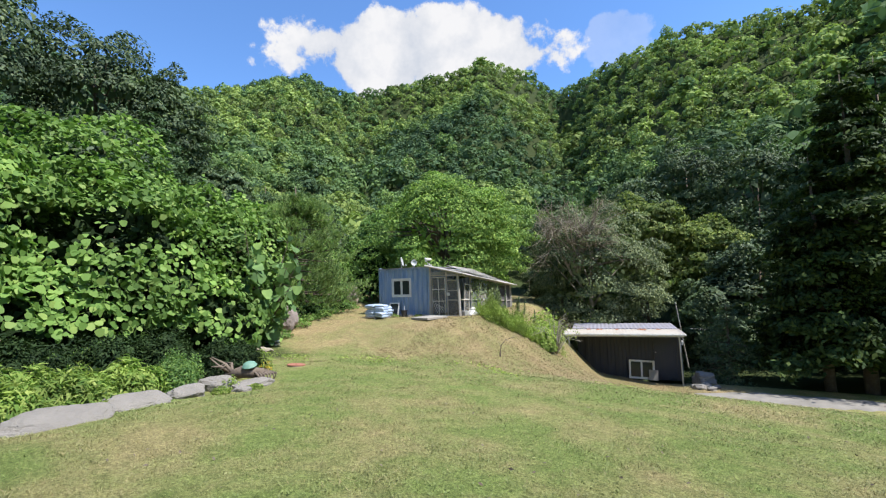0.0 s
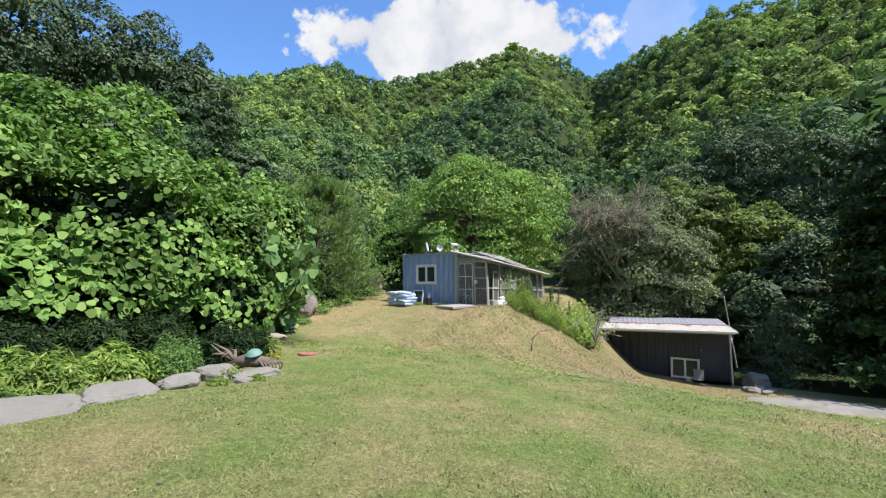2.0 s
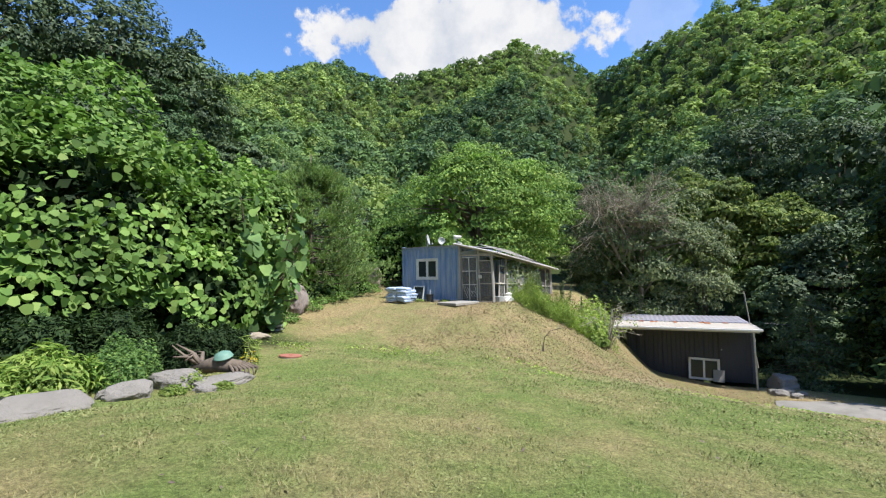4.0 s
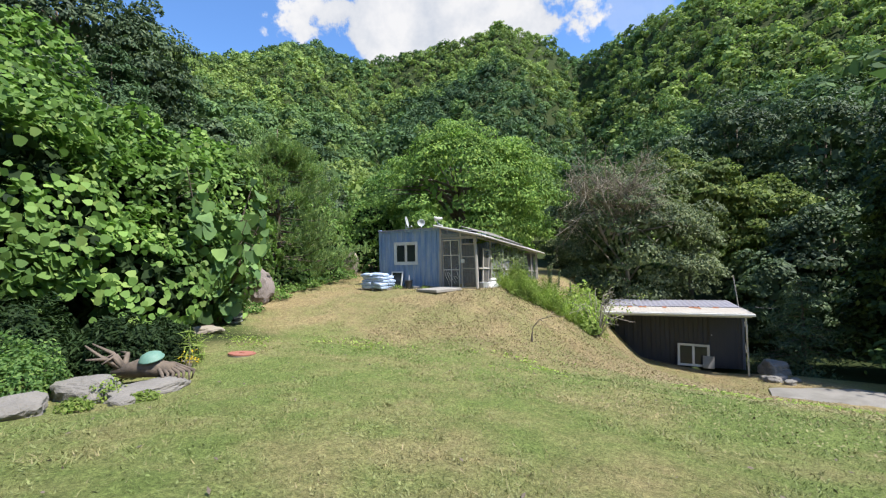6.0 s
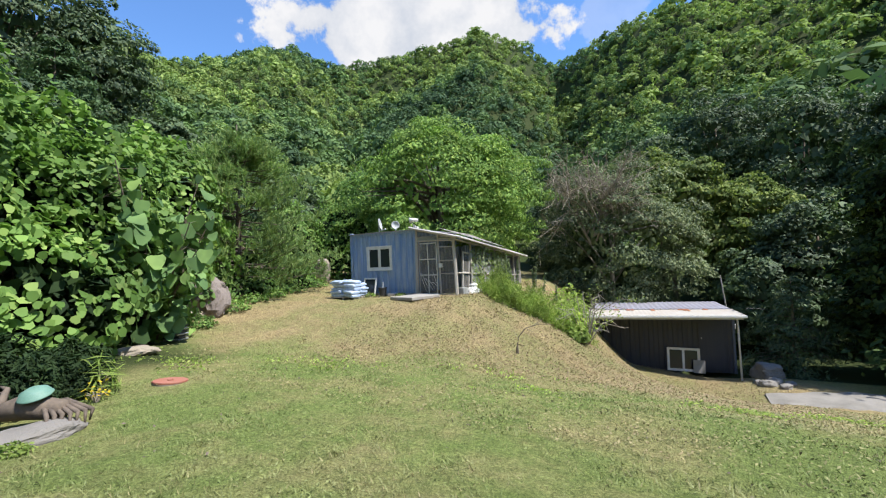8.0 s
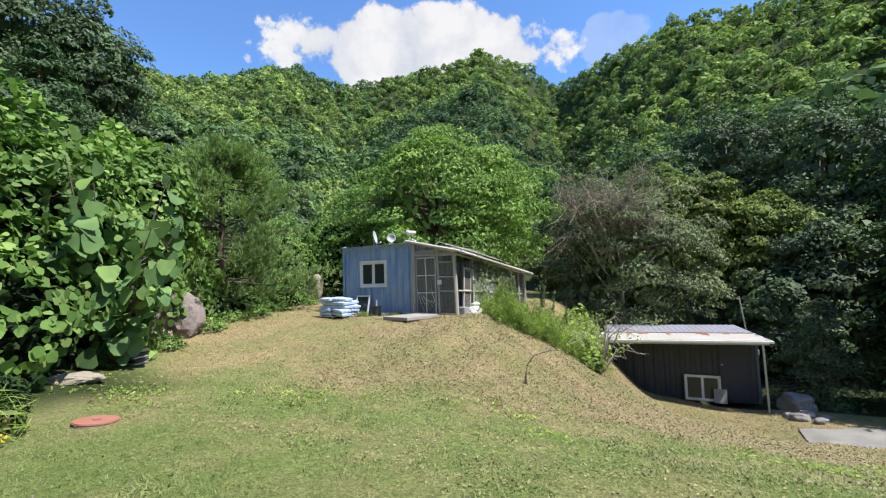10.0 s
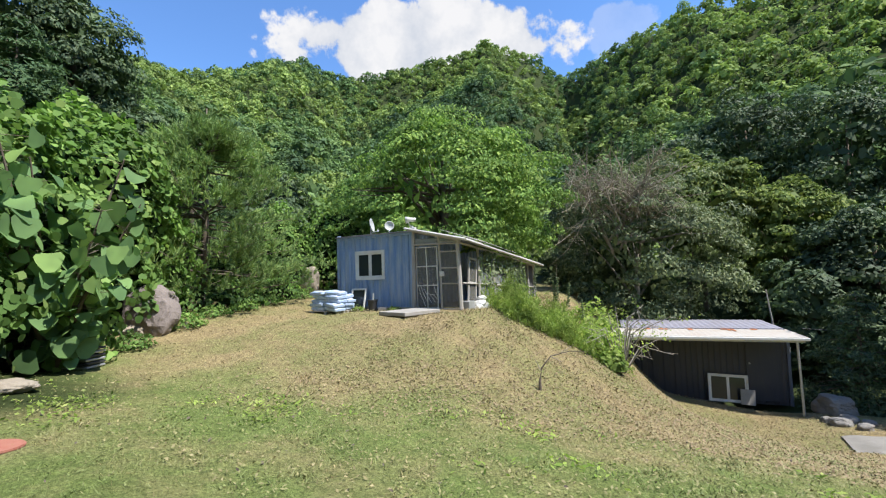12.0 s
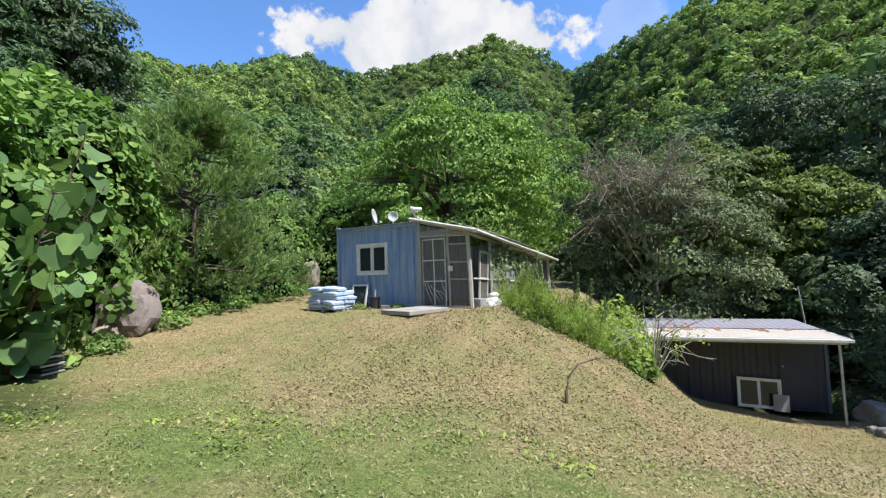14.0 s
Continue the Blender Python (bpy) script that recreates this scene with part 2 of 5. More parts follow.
SHEET = surface("roof_sheet", (0.47, 0.46, 0.44), (0.34, 0.30, 0.26), 2.2, 0.55, 0.2, 0.15, 25.0, 0.7)
RUST_SHEET = surface("rusty_roof_sheet", (0.37, 0.35, 0.315), (0.28, 0.185, 0.12), 1.1, 0.75, 0.0, 0.2, 20.0, 0.35)
# lighter copy of the shed's dark blue, holds the light on its right side
NAVY_LIT = surface("lit_dark_blue_paint", (0.065, 0.08, 0.115), (0.10, 0.11, 0.135), 2.0, 0.5, 0.0, 0.1, 30.0, 0.6, True)
GREY_SHEET = surface("grey_roof_sheet", (0.27, 0.27, 0.32), (0.21, 0.19, 0.21), 2.0, 0.55, 0.2, 0.15, 20.0, 0.6)
CONCRETE = surface("concrete", (0.31, 0.29, 0.26), (0.21, 0.195, 0.17), 1.5, 0.9, 0.0, 0.4, 45.0, 0.8)
ROAD_STONE = surface("worn_road", (0.22, 0.205, 0.18), (0.14, 0.13, 0.11), 1.2, 0.95, 0.0, 0.5, 40.0, 0.8)
BAG = surface("bag_film", (0.30, 0.41, 0.60), (0.55, 0.61, 0.70), 6.0, 0.4, 0.0, 0.5, 12.0, 0.8)
BLACK = surface("black_plastic", (0.025, 0.025, 0.027), (0.05, 0.05, 0.05), 5.0, 0.5)
TERRACOTTA = surface("red_cover", (0.28, 0.095, 0.062), (0.34, 0.165, 0.115), 6.0, 0.8, 0.0, 0.3)
MINT = surface("mint_enamel", (0.11, 0.22, 0.17), (0.15, 0.25, 0.20), 8.0, 0.65, 0.0, 0.05)
DRIFTWOOD = surface("driftwood", (0.155, 0.12, 0.09), (0.075, 0.058, 0.045), 6.0, 0.9, 0.0, 0.9, 30.0, 0.9)
STEEL = surface("galvanised_steel", (0.45, 0.46, 0.47), (0.32, 0.31, 0.30), 4.0, 0.45, 0.6, 0.1)
DISH = surface("dish_paint", (0.40, 0.42, 0.42), (0.30, 0.31, 0.30), 4.0, 0.6, 0.0, 0.05)
GLASS = glass_material()
NET = net_material("fly_mesh", (0.20, 0.19, 0.175), 0.5)
FILM = net_material("torn_film", (0.42, 0.44, 0.44), 0.5)
DARK_IN = surface("dark_inside", (0.05, 0.05, 0.05), (0.08, 0.075, 0.07), 2.0, 0.9)
RED_CAN = surface("faded_red_drum", (0.30, 0.07, 0.05), (0.2, 0.08, 0.06), 4.0, 0.6)
RUST = surface("rust", (0.36, 0.13, 0.045), (0.24, 0.10, 0.05), 6.0, 0.9)
WITHERED = surface("withered_weed", (0.22, 0.16, 0.09), (0.33, 0.26, 0.15), 6.0, 0.95)
TWIG = surface("twig", (0.22, 0.185, 0.14), (0.34, 0.30, 0.24), 6.0, 0.95)


# ---- mesh helpers ----
rng = np.random.default_rng(7)


def mesh_object(name, bm, material, parent=None, label=""):
    me = bpy.data.meshes.new(name)
    bm.to_mesh(me)
    bm.free()
    me.materials.append(material)
    ob = new(name, me)
    ob.parent = parent
    if label:
        tagged(ob, label)
    return ob


def part(name, bm, material, parent, label=""):
    return mesh_object(name, bm, material, parent, label)


def thing(name, m, label, category, group="", kind=""):
    ob = new(name)
    ob.empty_display_size = 0.2
    ob.matrix_world = m
    return tagged(ob, label, category, group, kind)


def add_box(bm, lo, hi, bevel=0.0):
    lo, hi = Vector(lo), Vector(hi)
    made = bmesh.ops.create_cube(bm, size=1.0, matrix=Matrix.Translation((lo + hi) / 2) @ Matrix.Diagonal((*(hi - lo), 1)))
    if bevel:
        edges = list({e for v in made["verts"] for e in v.link_edges})
        bmesh.ops.bevel(bm, geom=edges, offset=bevel, segments=2, affect="EDGES", profile=0.5)
    return bm


def box(lo, hi, bevel=0.0):
    return add_box(bmesh.new(), lo, hi, bevel)


def add_tube(bm, points, radii, sides=7):
    """A tapering tube along points."""
    rings = []
    points = [Vector(p) for p in points]
    for i, p in enumerate(points):
        d = (points[min(i + 1, len(points) - 1)] - points[max(i - 1, 0)]).normalized()
        a = d.cross(Vector((0.3, 0.2, 1)) if abs(d.z) < 0.9 else Vector((1, 0, 0))).normalized()
        b = d.cross(a)
        rings.append([bm.verts.new(p + (a * math.cos(k * math.tau / sides) + b * math.sin(k * math.tau / sides)) * radii[i]) for k in range(sides)])
    for r, s in zip(rings, rings[1:]):
        for k in range(sides):
            bm.faces.new((r[k], r[(k + 1) % sides], s[(k + 1) % sides], s[k]))
    bm.faces.new(rings[0][::-1])
    bm.faces.new(rings[-1])
    return bm


def tube(points, radii, sides=7):
    return add_tube(bmesh.new(), points, radii, sides)


def smooth(ob):
    for f in ob.data.polygons:
        f.use_smooth = True
    return ob


def shapes_mesh(name, verts, k, material, parent=None, label=""):
    """One mesh of many loose polygons with k corners; verts: (n, k, 3)."""
    n = len(verts)
    me = bpy.data.meshes.new(name)
    me.vertices.add(n * k)
    me.vertices.foreach_set("co", np.ascontiguousarray(verts, dtype=np.float32).ravel())
    me.loops.add(n * k)
    me.loops.foreach_set("vertex_index", np.arange(n * k, dtype=np.int32))
    me.polygons.add(n)
    me.polygons.foreach_set("loop_start", np.arange(0, n * k, k, dtype=np.int32))
    me.update(calc_edges=True)
    me.materials.append(material)
    ob = new(name, me)
    ob.parent = parent
    if label:
        tagged(ob, label)
    return ob


LEAF4 = np.array([(-0.5, 0, 0), (0.0, 0.5, 0.06), (0.5, 0, -0.03), (0.0, -0.5, 0.06)])
LEAF5 = np.array([(-0.5, 0, 0), (-0.2, 0.5, 0.07), (0.5, 0, -0.12), (-0.2, -0.5, 0.07)])
LEAF6 = np.array([(-0.42, 0, 0), (-0.5, 0.3, 0.05), (-0.02, 0.52, 0.06), (0.55, 0, -0.1), (-0.02, -0.52, 0.06), (-0.5, -0.3, 0.05)])


def heart_leaf(n=12):
    """A broad heart-shaped leaf with a pointed tip and softly lobed margin, folded a little along its midrib."""
    out = []
    for k in range(n):
        a = math.tau * (k + 0.5) / n
        rad = 0.5 * (1 + 0.10 * math.cos(3 * a) + 0.16 * math.cos(a) ** 9 - 0.22 * math.exp(-((abs(a - math.pi)) / 0.3) ** 2))
        x, y = rad * math.cos(a), rad * math.sin(a)
        out.append((x, y, 0.16 * abs(y) - 0.22 * max(x, 0) ** 2))
    return np.array(out)


def unit(a):
    return a / np.maximum(np.linalg.norm(a, axis=-1, keepdims=True), 1e-9)


def leaf_polys(centres, normals, length, width, template=LEAF4, jitter=0.6, droop=0.35, r=rng):
    """Leaf polygons at centres that face roughly along normals, with their tips hanging."""
    n = len(centres)
    nn = unit(normals + r.normal(0, jitter, (n, 3)))
    a = r.normal(0, 1, (n, 3)) + np.array([0, 0, -droop * 2])
    a = unit(a - nn * np.sum(a * nn, 1, keepdims=True))
    b = np.cross(nn, a)
    s = r.uniform(0.65, 1.3, (n, 1, 1))
    L = (np.asarray(length).reshape(-1, 1, 1) if np.ndim(length) else length) * s
    W = (np.asarray(width).reshape(-1, 1, 1) if np.ndim(width) else width) * s
    t = template[None]
    return centres[:, None] + a[:, None] * t[..., :1] * L + b[:, None] * t[..., 1:2] * W + nn[:, None] * t[..., 2:] * L


def sphere_points(n, r=rng):
    return unit(r.normal(0, 1, (n, 3)))


# ---- lie of the land ----
def step(x, a, b):
    k = np.clip((np.asarray(x, dtype=float) - a) / (b - a), 0, 1)
    return k * k * (3 - 2 * k)


EYE0 = (-1.5, 5.0)
# skyline of the bare slopes: bearing from north (+y), its elevation, the ridge's distance and that of the slope's foot
SKY_AZ = np.array([-180, -120, -90, -75, -68, -63.4, -60, -55, -50.8, -46.8, -41.5, -36, -32, -27, -23, -18.3, -13.2, -9.5, -6.3, -2.7, 2, 10, 18, 40, 90, 180.0])
SKY_EL = np.array([13, 17, 20, 22, 22.5, 22.6, 22.3, 23.2, 24.8, 25.1, 23.9, 24.7, 25.4, 26.2, 27.5, 26.0, 22.9, 23.9, 24.9, 25.9, 26.6, 25.2, 24.5, 22, 19, 13.0])
SKY_R = np.array([300, 220, 160, 170, 190, 215, 225, 235, 245, 250, 255, 255, 255, 250, 245, 260, 290, 240, 215, 190, 175, 165, 160, 160, 200, 300.0])
FOOT_R = np.array([60, 30, 14, 13, 16, 19, 22, 27, 29, 31, 34, 37, 38, 38, 38, 38, 38, 39, 40, 41, 42, 44, 46, 48, 60, 60.0])


def near_ground(x, y):
    lawn = 0.08 - 0.035 * (x + 4) - 0.1 * np.maximum(y - 5.5, 0) - 0.045 * np.minimum(y - 5.5, 0)
    lawn = lawn - 0.15 * np.maximum(y - 13.5, 0) * step(x, -8.5, 0)
    lawn = np.maximum(lawn, -4.0 + 0.6 * step(-x, -0.8, 5.5) - 0.02 * np.maximum(y - 27, 0))
    top = 0.40 - 0.3 * np.maximum(x + 8.5, 0) + 0.08 * np.maximum(-14 - x, 0) + 0.02 * (y - 20) * step(-x, 9, 14)
    f = (y - 17.2) - 0.45 * (x + 8)
    w = step(f, -4.2, 3.2) * step(-x - 0.2 * (y - 18.5), 1.5, 7.0)
    z = lawn * (1 - w) + top * w
    z = z + 0.9 * step(-x, 9.5, 14) * step(y, 16, 4) * 0.5
    z = z - 0.35 * step(-x, 6, 9) * step(y, 10.5, 7.5)
    z = z - 0.36 * step(x, -6.4, -4.2) * step(-x, -2.0, 1.5) * step(y, 22.0, 24.5) * step(-y, -31.0, -29.0)
    # the yard before the shed is cut a little lower
    return z - 0.75 * step(y, 29.4, 31.2) * step(x, -8, -5.5) * step(-x, -2.0, 3.0) - 0.2 * step(y, 29.8, 31.2) * step(x, -8, -5)


def land(x, y):
    x, y = np.asarray(x, dtype=float), np.asarray(y, dtype=float)
    z = near_ground(x, y)
    dx, dy = x - EYE0[0], y - EYE0[1]
    r, az = np.hypot(dx, dy), np.degrees(np.arctan2(dx, dy))
    el, ridge, foot = np.interp(az, SKY_AZ, SKY_EL), np.interp(az, SKY_AZ, SKY_R), np.interp(az, SKY_AZ, FOOT_R)
    s = np.clip((r - foot) / (ridge - foot), 0, 1)
    # the valley sides steepen upwards, more so at the valley's head
    hollow = 0.4 + 0.3 * step(az, -68, -58) * step(-az, 8, 14)
    rise = (ridge * np.tan(np.radians(el)) + 1.7 - z) * ((1 - hollow) * s + hollow * s * s)
    spur = np.sin(x * 0.06 + 0.6 * np.sin(y * 0.03)) * 0.5 + np.sin(y * 0.075 + x * 0.03 + 1.3) * 0.4
    rise = rise + spur * 16 * s * (1 - s)
    # a spur in the middle and one before the pale shoulder, with hollows behind and beside them
    lobe = 9 * np.exp(-((az + 24) / 7) ** 2 - ((s - 0.62) / 0.16) ** 2) - 7 * np.exp(-((az + 25) / 16) ** 4 - ((s - 0.84) / 0.07) ** 2)
    lobe = lobe - 9 * np.exp(-((az + 13) / 4) ** 2 - ((s - 0.6) / 0.25) ** 2) - 9 * np.exp(-((az + 40) / 4) ** 2 - ((s - 0.6) / 0.25) ** 2)
    lobe = lobe + 6 * np.exp(-((az + 50) / 5) ** 2 - ((s - 0.75) / 0.15) ** 2)
    return z + rise + lobe - 0.3 * np.maximum(r - ridge, 0)


def land1(x, y):
    return float(land(x, y))


def make_ground():
    radii = np.concatenate([[0.02], np.linspace(0.5, 42, 150), 42 * (1.0236 ** np.arange(1, 160))])
    na = 260
    ang = np.linspace(0, math.tau, na, endpoint=False)
    cx, cy = -3.0, 12.0
    X, Y = cx + radii[:, None] * np.cos(ang), cy + radii[:, None] * np.sin(ang)
    Z = land(X, Y)
    rough = np.array([noise.noise(Vector((a * 1.3, b * 1.3, 0))) * 0.02 + noise.noise(Vector((a * 4, b * 4, 3))) * 0.02 for a, b in zip(X.ravel(), Y.ravel())]).reshape(X.shape)
    bank = step((Y - 17.2) - 0.45 * (X + 8), -3.5, -1.0) * step(-X, 3.4, 6.0) * step(Y, 22.0, 18.5)
    Z = Z + rough * (1 + 1.5 * bank)
    co = np.stack([X, Y, Z], -1).reshape(-1, 3)
    idx = np.arange(len(radii) * na).reshape(len(radii), na)
    a, b = idx[:-1], idx[1:]
    q = np.stack([a, b, np.roll(b, -1, 1), np.roll(a, -1, 1)], -1).reshape(-1, 4)
    me = bpy.data.meshes.new("ground")
    me.from_pydata(co.tolist(), [], q.tolist())
    me.materials.append(GROUND)
    col = me.color_attributes.new("dry", "FLOAT_COLOR", "POINT")
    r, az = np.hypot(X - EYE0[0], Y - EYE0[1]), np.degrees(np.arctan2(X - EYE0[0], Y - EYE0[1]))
    # where shade is painted: wooded slopes, vine strip, yard from the canopy back
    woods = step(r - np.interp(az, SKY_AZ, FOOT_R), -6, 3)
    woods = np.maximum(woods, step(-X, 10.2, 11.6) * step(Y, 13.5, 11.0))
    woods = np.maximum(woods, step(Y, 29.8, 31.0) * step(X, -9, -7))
    far_side = step(Y - 0.25 * X, 15.0, 19.0) * step(-X, -7.0, -2.0) * 1.1
    dry = 0.52 * np.maximum(bank * (0.45 + 0.55 * step(X, -14, -8)), far_side) * (0.75 + rough * 9)
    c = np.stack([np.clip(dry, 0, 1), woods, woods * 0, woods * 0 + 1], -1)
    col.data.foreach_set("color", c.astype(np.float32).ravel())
    ob = new("ground", me)
    smooth(ob)
    return tagged(ob, "mown yellow-green lawn with dry bank and wooded slopes", "ground", "", "structure")


make_ground()


# ---- hut: blue container ----
def corrugated(x0, x1, z0, z1, pitch=0.30, depth=0.06, thick=0.004):
    """A trapezoid-ribbed sheet in the xz plane, ribs upright, its outer face towards -y."""
    bm = bmesh.new()
    pts, x, k = [], x0, 0
    cell = [(0.0, 0.0), (0.36, 0.0), (0.5, 1.0), (0.86, 1.0)]
    while x < x1:
        for fx, fy in cell:
            px = x + fx * pitch
            if px <= x1:
                pts.append((px, fy * depth))
        x += pitch
    pts.append((x1, pts[-1][1]))
    rows = [[bm.verts.new((px, py + off, z)) for px, py in pts] for z, off in ((z0, 0), (z1, 0), (z1, thick), (z0, thick))]
    for a, b in zip(rows, rows[1:] + rows[:1]):
        for i in range(len(pts) - 1):
            bm.faces.new((a[i], a[i + 1], b[i + 1], b[i]))
    return bm


HUT = pose(-14.42, 20.80, 0.42)
HW, HL, HH = 3.36, 6.0, 2.63


def window_parts(owner, x0, z0, w, h, y, frame_w=0.09, sashes=2):
    bm = bmesh.new()
    for lo, hi in (((x0, y, z0), (x0 + frame_w, y + 0.1, z0 + h)), ((x0 + w - frame_w, y, z0), (x0 + w, y + 0.1, z0 + h)),
                   ((x0 + frame_w, y, z0), (x0 + w - frame_w, y + 0.1, z0 + frame_w)), ((x0 + frame_w, y, z0 + h - frame_w), (x0 + w - frame_w, y + 0.1, z0 + h))):
        add_box(bm, lo, hi, 0.008)
    win = part("window", bm, WHITE, owner, "white plastic sliding window")
    inner = (w - 2 * frame_w) / sashes
    for i in range(sashes):
        sx, sy = x0 + frame_w + i * inner, y + 0.022 + 0.03 * i
        bm = bmesh.new()
        f = 0.055
        for lo, hi in (((sx, sy, z0 + frame_w), (sx + f, sy + 0.03, z0 + h - frame_w)), ((sx + inner - f, sy, z0 + frame_w), (sx + inner, sy + 0.03, z0 + h - frame_w)),
                       ((sx + f, sy, z0 + frame_w), (sx + inner - f, sy + 0.03, z0 + frame_w + f)), ((sx + f, sy, z0 + h - frame_w - f), (sx + inner - f, sy + 0.03, z0 + h - frame_w))):
            add_box(bm, lo, hi)
        part("sash", bm, WHITE, win)
        part("pane", box((sx + f, sy + 0.01, z0 + frame_w + f), (sx + inner - f, sy + 0.016, z0 + h - frame_w - f)), GLASS, win)
    return win


hut = thing("container_hut", HUT, "weathered blue ribbed steel container hut on the knoll", "hut")
wx, wz, ww, wh = 0.88, 1.02, 1.30, 1.04
bm = corrugated(0.12, wx + 0.02, 0.06, HH - 0.1)
part("front_panel", bm, BLUE, hut)
part("front_panel", corrugated(wx + ww - 0.02, HW - 0.08, 0.06, HH - 0.1), BLUE, hut)
part("front_panel", corrugated(wx + 0.02, wx + ww - 0.02, 0.06, wz + 0.02), BLUE, hut)
part("front_panel", corrugated(wx + 0.02, wx + ww - 0.02, wz + wh - 0.02, HH - 0.1), BLUE, hut)
for sx in (0.0, HW):
    bm = corrugated(0, HL, 0.06, HH - 0.1)
    bm.transform(Matrix.Translation((sx, 0, 0)) @ Matrix.Rotation(radians(90 if sx else -90), 4, "Z") @ Matrix.Translation((0 if sx else -HL, 0, 0)))
    part("side_panel", bm, BLUE, hut)
bm = corrugated(0, HW, 0.06, HH - 0.1)
bm.transform(Matrix.Translation((HW, HL, 0)) @ Matrix.Rotation(radians(180), 4, "Z"))
part("rear_panel", bm, BLUE, hut)
part("inner_wall", box((wx - 0.1, 0.4, 0.3), (wx + ww + 0.1, 0.43, 2.3)), DARK_IN, hut)
for sx in (0.0, HW - 0.1):
    for sy in (-0.03, HL - 0.08):
        part("corner_post", box((sx - 0.02, sy, -0.05), (sx + 0.10, sy + 0.12, HH + (0.05 if sx == 0 else 0.0)), 0.012), BLUE, hut)
part("bottom_rail", box((0.1, -0.025, -0.3), (HW - 0.1, 0.05, 0.07), 0.008), STEEL, hut)
part("top_rail", box((0.1, -0.03, HH - 0.11), (HW - 0.1, 0.06, HH - 0.03), 0.008), BLUE, hut)
bm = bmesh.new()
add_box(bm, (-0.03, -0.09, HH - 0.03), (HW + 0.02, HL + 0.05, HH + 0.005), 0.006)
part("roof", bm, GREY_SHEET, hut)
window_parts(hut, wx, wz, ww, wh, -0.05)


# ---- porch of poles, netting and sheet beside the hut ----
porch = thing("porch", pose(-11.02, 20.80, 0.40), "lean-to porch of grey poles, netting and roof sheets", "porch")
PW = 1.75


def pole(a, b, r=0.035, name="pole", mat=OLD_WOOD, owner=porch, sides=6):
    return part(name, tube([a, tuple((Vector(a) + Vector(b)) / 2 + Vector((0.01, 0.008, 0))), b], [r, r * 1.05, r * 0.95], sides), mat, owner)


pole((0.02, -0.04, -0.05), (0.02, -0.04, 2.68), 0.05, "post")
pole((-0.05, -0.06, -0.05), (0.0, -0.06, 2.5), 0.03, "post")
pole((PW, -0.02, -0.1), (PW - 0.08, -0.02, 2.2), 0.065, "post")
pole((1.06, -0.04, -0.02), (1.0, -0.04, 2.46), 0.04, "post")
pole((0.0, -0.05, 2.62), (PW + 0.05, -0.05, 2.2), 0.035, "beam")
pole((0.05, -0.05, 2.16), (PW - 0.1, -0.05, 2.12), 0.03, "beam")
pole((0.05, -0.05, 0.06), (PW, -0.05, 0.02), 0.035, "beam")
# door: thin frame with a netted field and slats
door = part("door", tube([(0.16, -0.08, 0.05), (0.16, -0.08, 2.05)], [0.022, 0.022], 4), OLD_WOOD, porch, "netted porch door with thin grey frame")
for a, b in (((0.94, -0.08, 0.05), (0.94, -0.08, 2.05)), ((0.16, -0.08, 2.05), (0.94, -0.08, 2.05)), ((0.16, -0.08, 0.06), (0.94, -0.08, 0.06)), ((0.55, -0.08, 0.06), (0.53, -0.08, 2.05)),
             ((0.16, -0.08, 1.42), (0.94, -0.08, 1.42)), ((0.16, -0.08, 0.8), (0.94, -0.08, 0.8))):
    pole(a, b, 0.017, "door_bar", WHITE, door)
part("door_net", box((0.17, -0.074, 0.07), (0.93, -0.071, 2.04)), NET, door, "grey fly mesh")
part("handle", box((0.95, -0.14, 1.0), (0.975, -0.09, 1.4), 0.006), WHITE, door)
# netted panel beside the door
for z in (0.85, 1.35, 1.88, 2.2):
    pole((1.03, -0.05, z), (PW - 0.05, -0.05, z - 0.01), 0.022, "rail")
part("net_panel", box((1.05, -0.04, 0.08), (PW - 0.06, -0.037, 1.9)), NET, porch)
part("upper_film", box((0.06, -0.03, 2.18), (PW - 0.1, -0.027, 2.34)), FILM, porch)
part("latch_box", box((1.04, -0.12, 1.08), (1.2, -0.07, 1.24), 0.01), WHITE, porch)
for i in range(6):
    x = 0.18 + 0.12 * i
    bm = bmesh.new()
    add_tube(bm, [(x, -0.1, 0.9 - 0.1 * i % 0.5), (x + 0.12, -0.1, 0.5), (x + 0.3, -0.1, 0.12 + 0.05 * i)], [0.006, 0.008, 0.004], 4)
    part("film_crease", bm, WHITE, porch)


def roof_sheet(y0, y1, lift, x0=-0.1, x1=2.12):
    """Sloping corrugated sheet whose eave drops towards the back."""
    bm = bmesh.new()
    nx, ny = 4, 26
    grid = []
    for j in range(ny + 1):
        y = y0 + (y1 - y0) * j / ny
        row = []
        for i in range(nx + 1):
            k = i / nx
            zu, zl = 2.70 - 0.055 * (y + 0.4), 2.20 - 0.096 * (y + 0.4)
            row.append(bm.verts.new((x0 + (x1 - x0) * k, y, zu + (zl - zu) * k + lift + 0.012 * (j % 2))))
        grid.append(row)
    for j in range(ny):
        for i in range(nx):
            bm.faces.new((grid[j][i], grid[j][i + 1], grid[j + 1][i + 1], grid[j + 1][i]))
    bmesh.ops.solidify(bm, geom=bm.faces[:], thickness=0.035)
    return bm


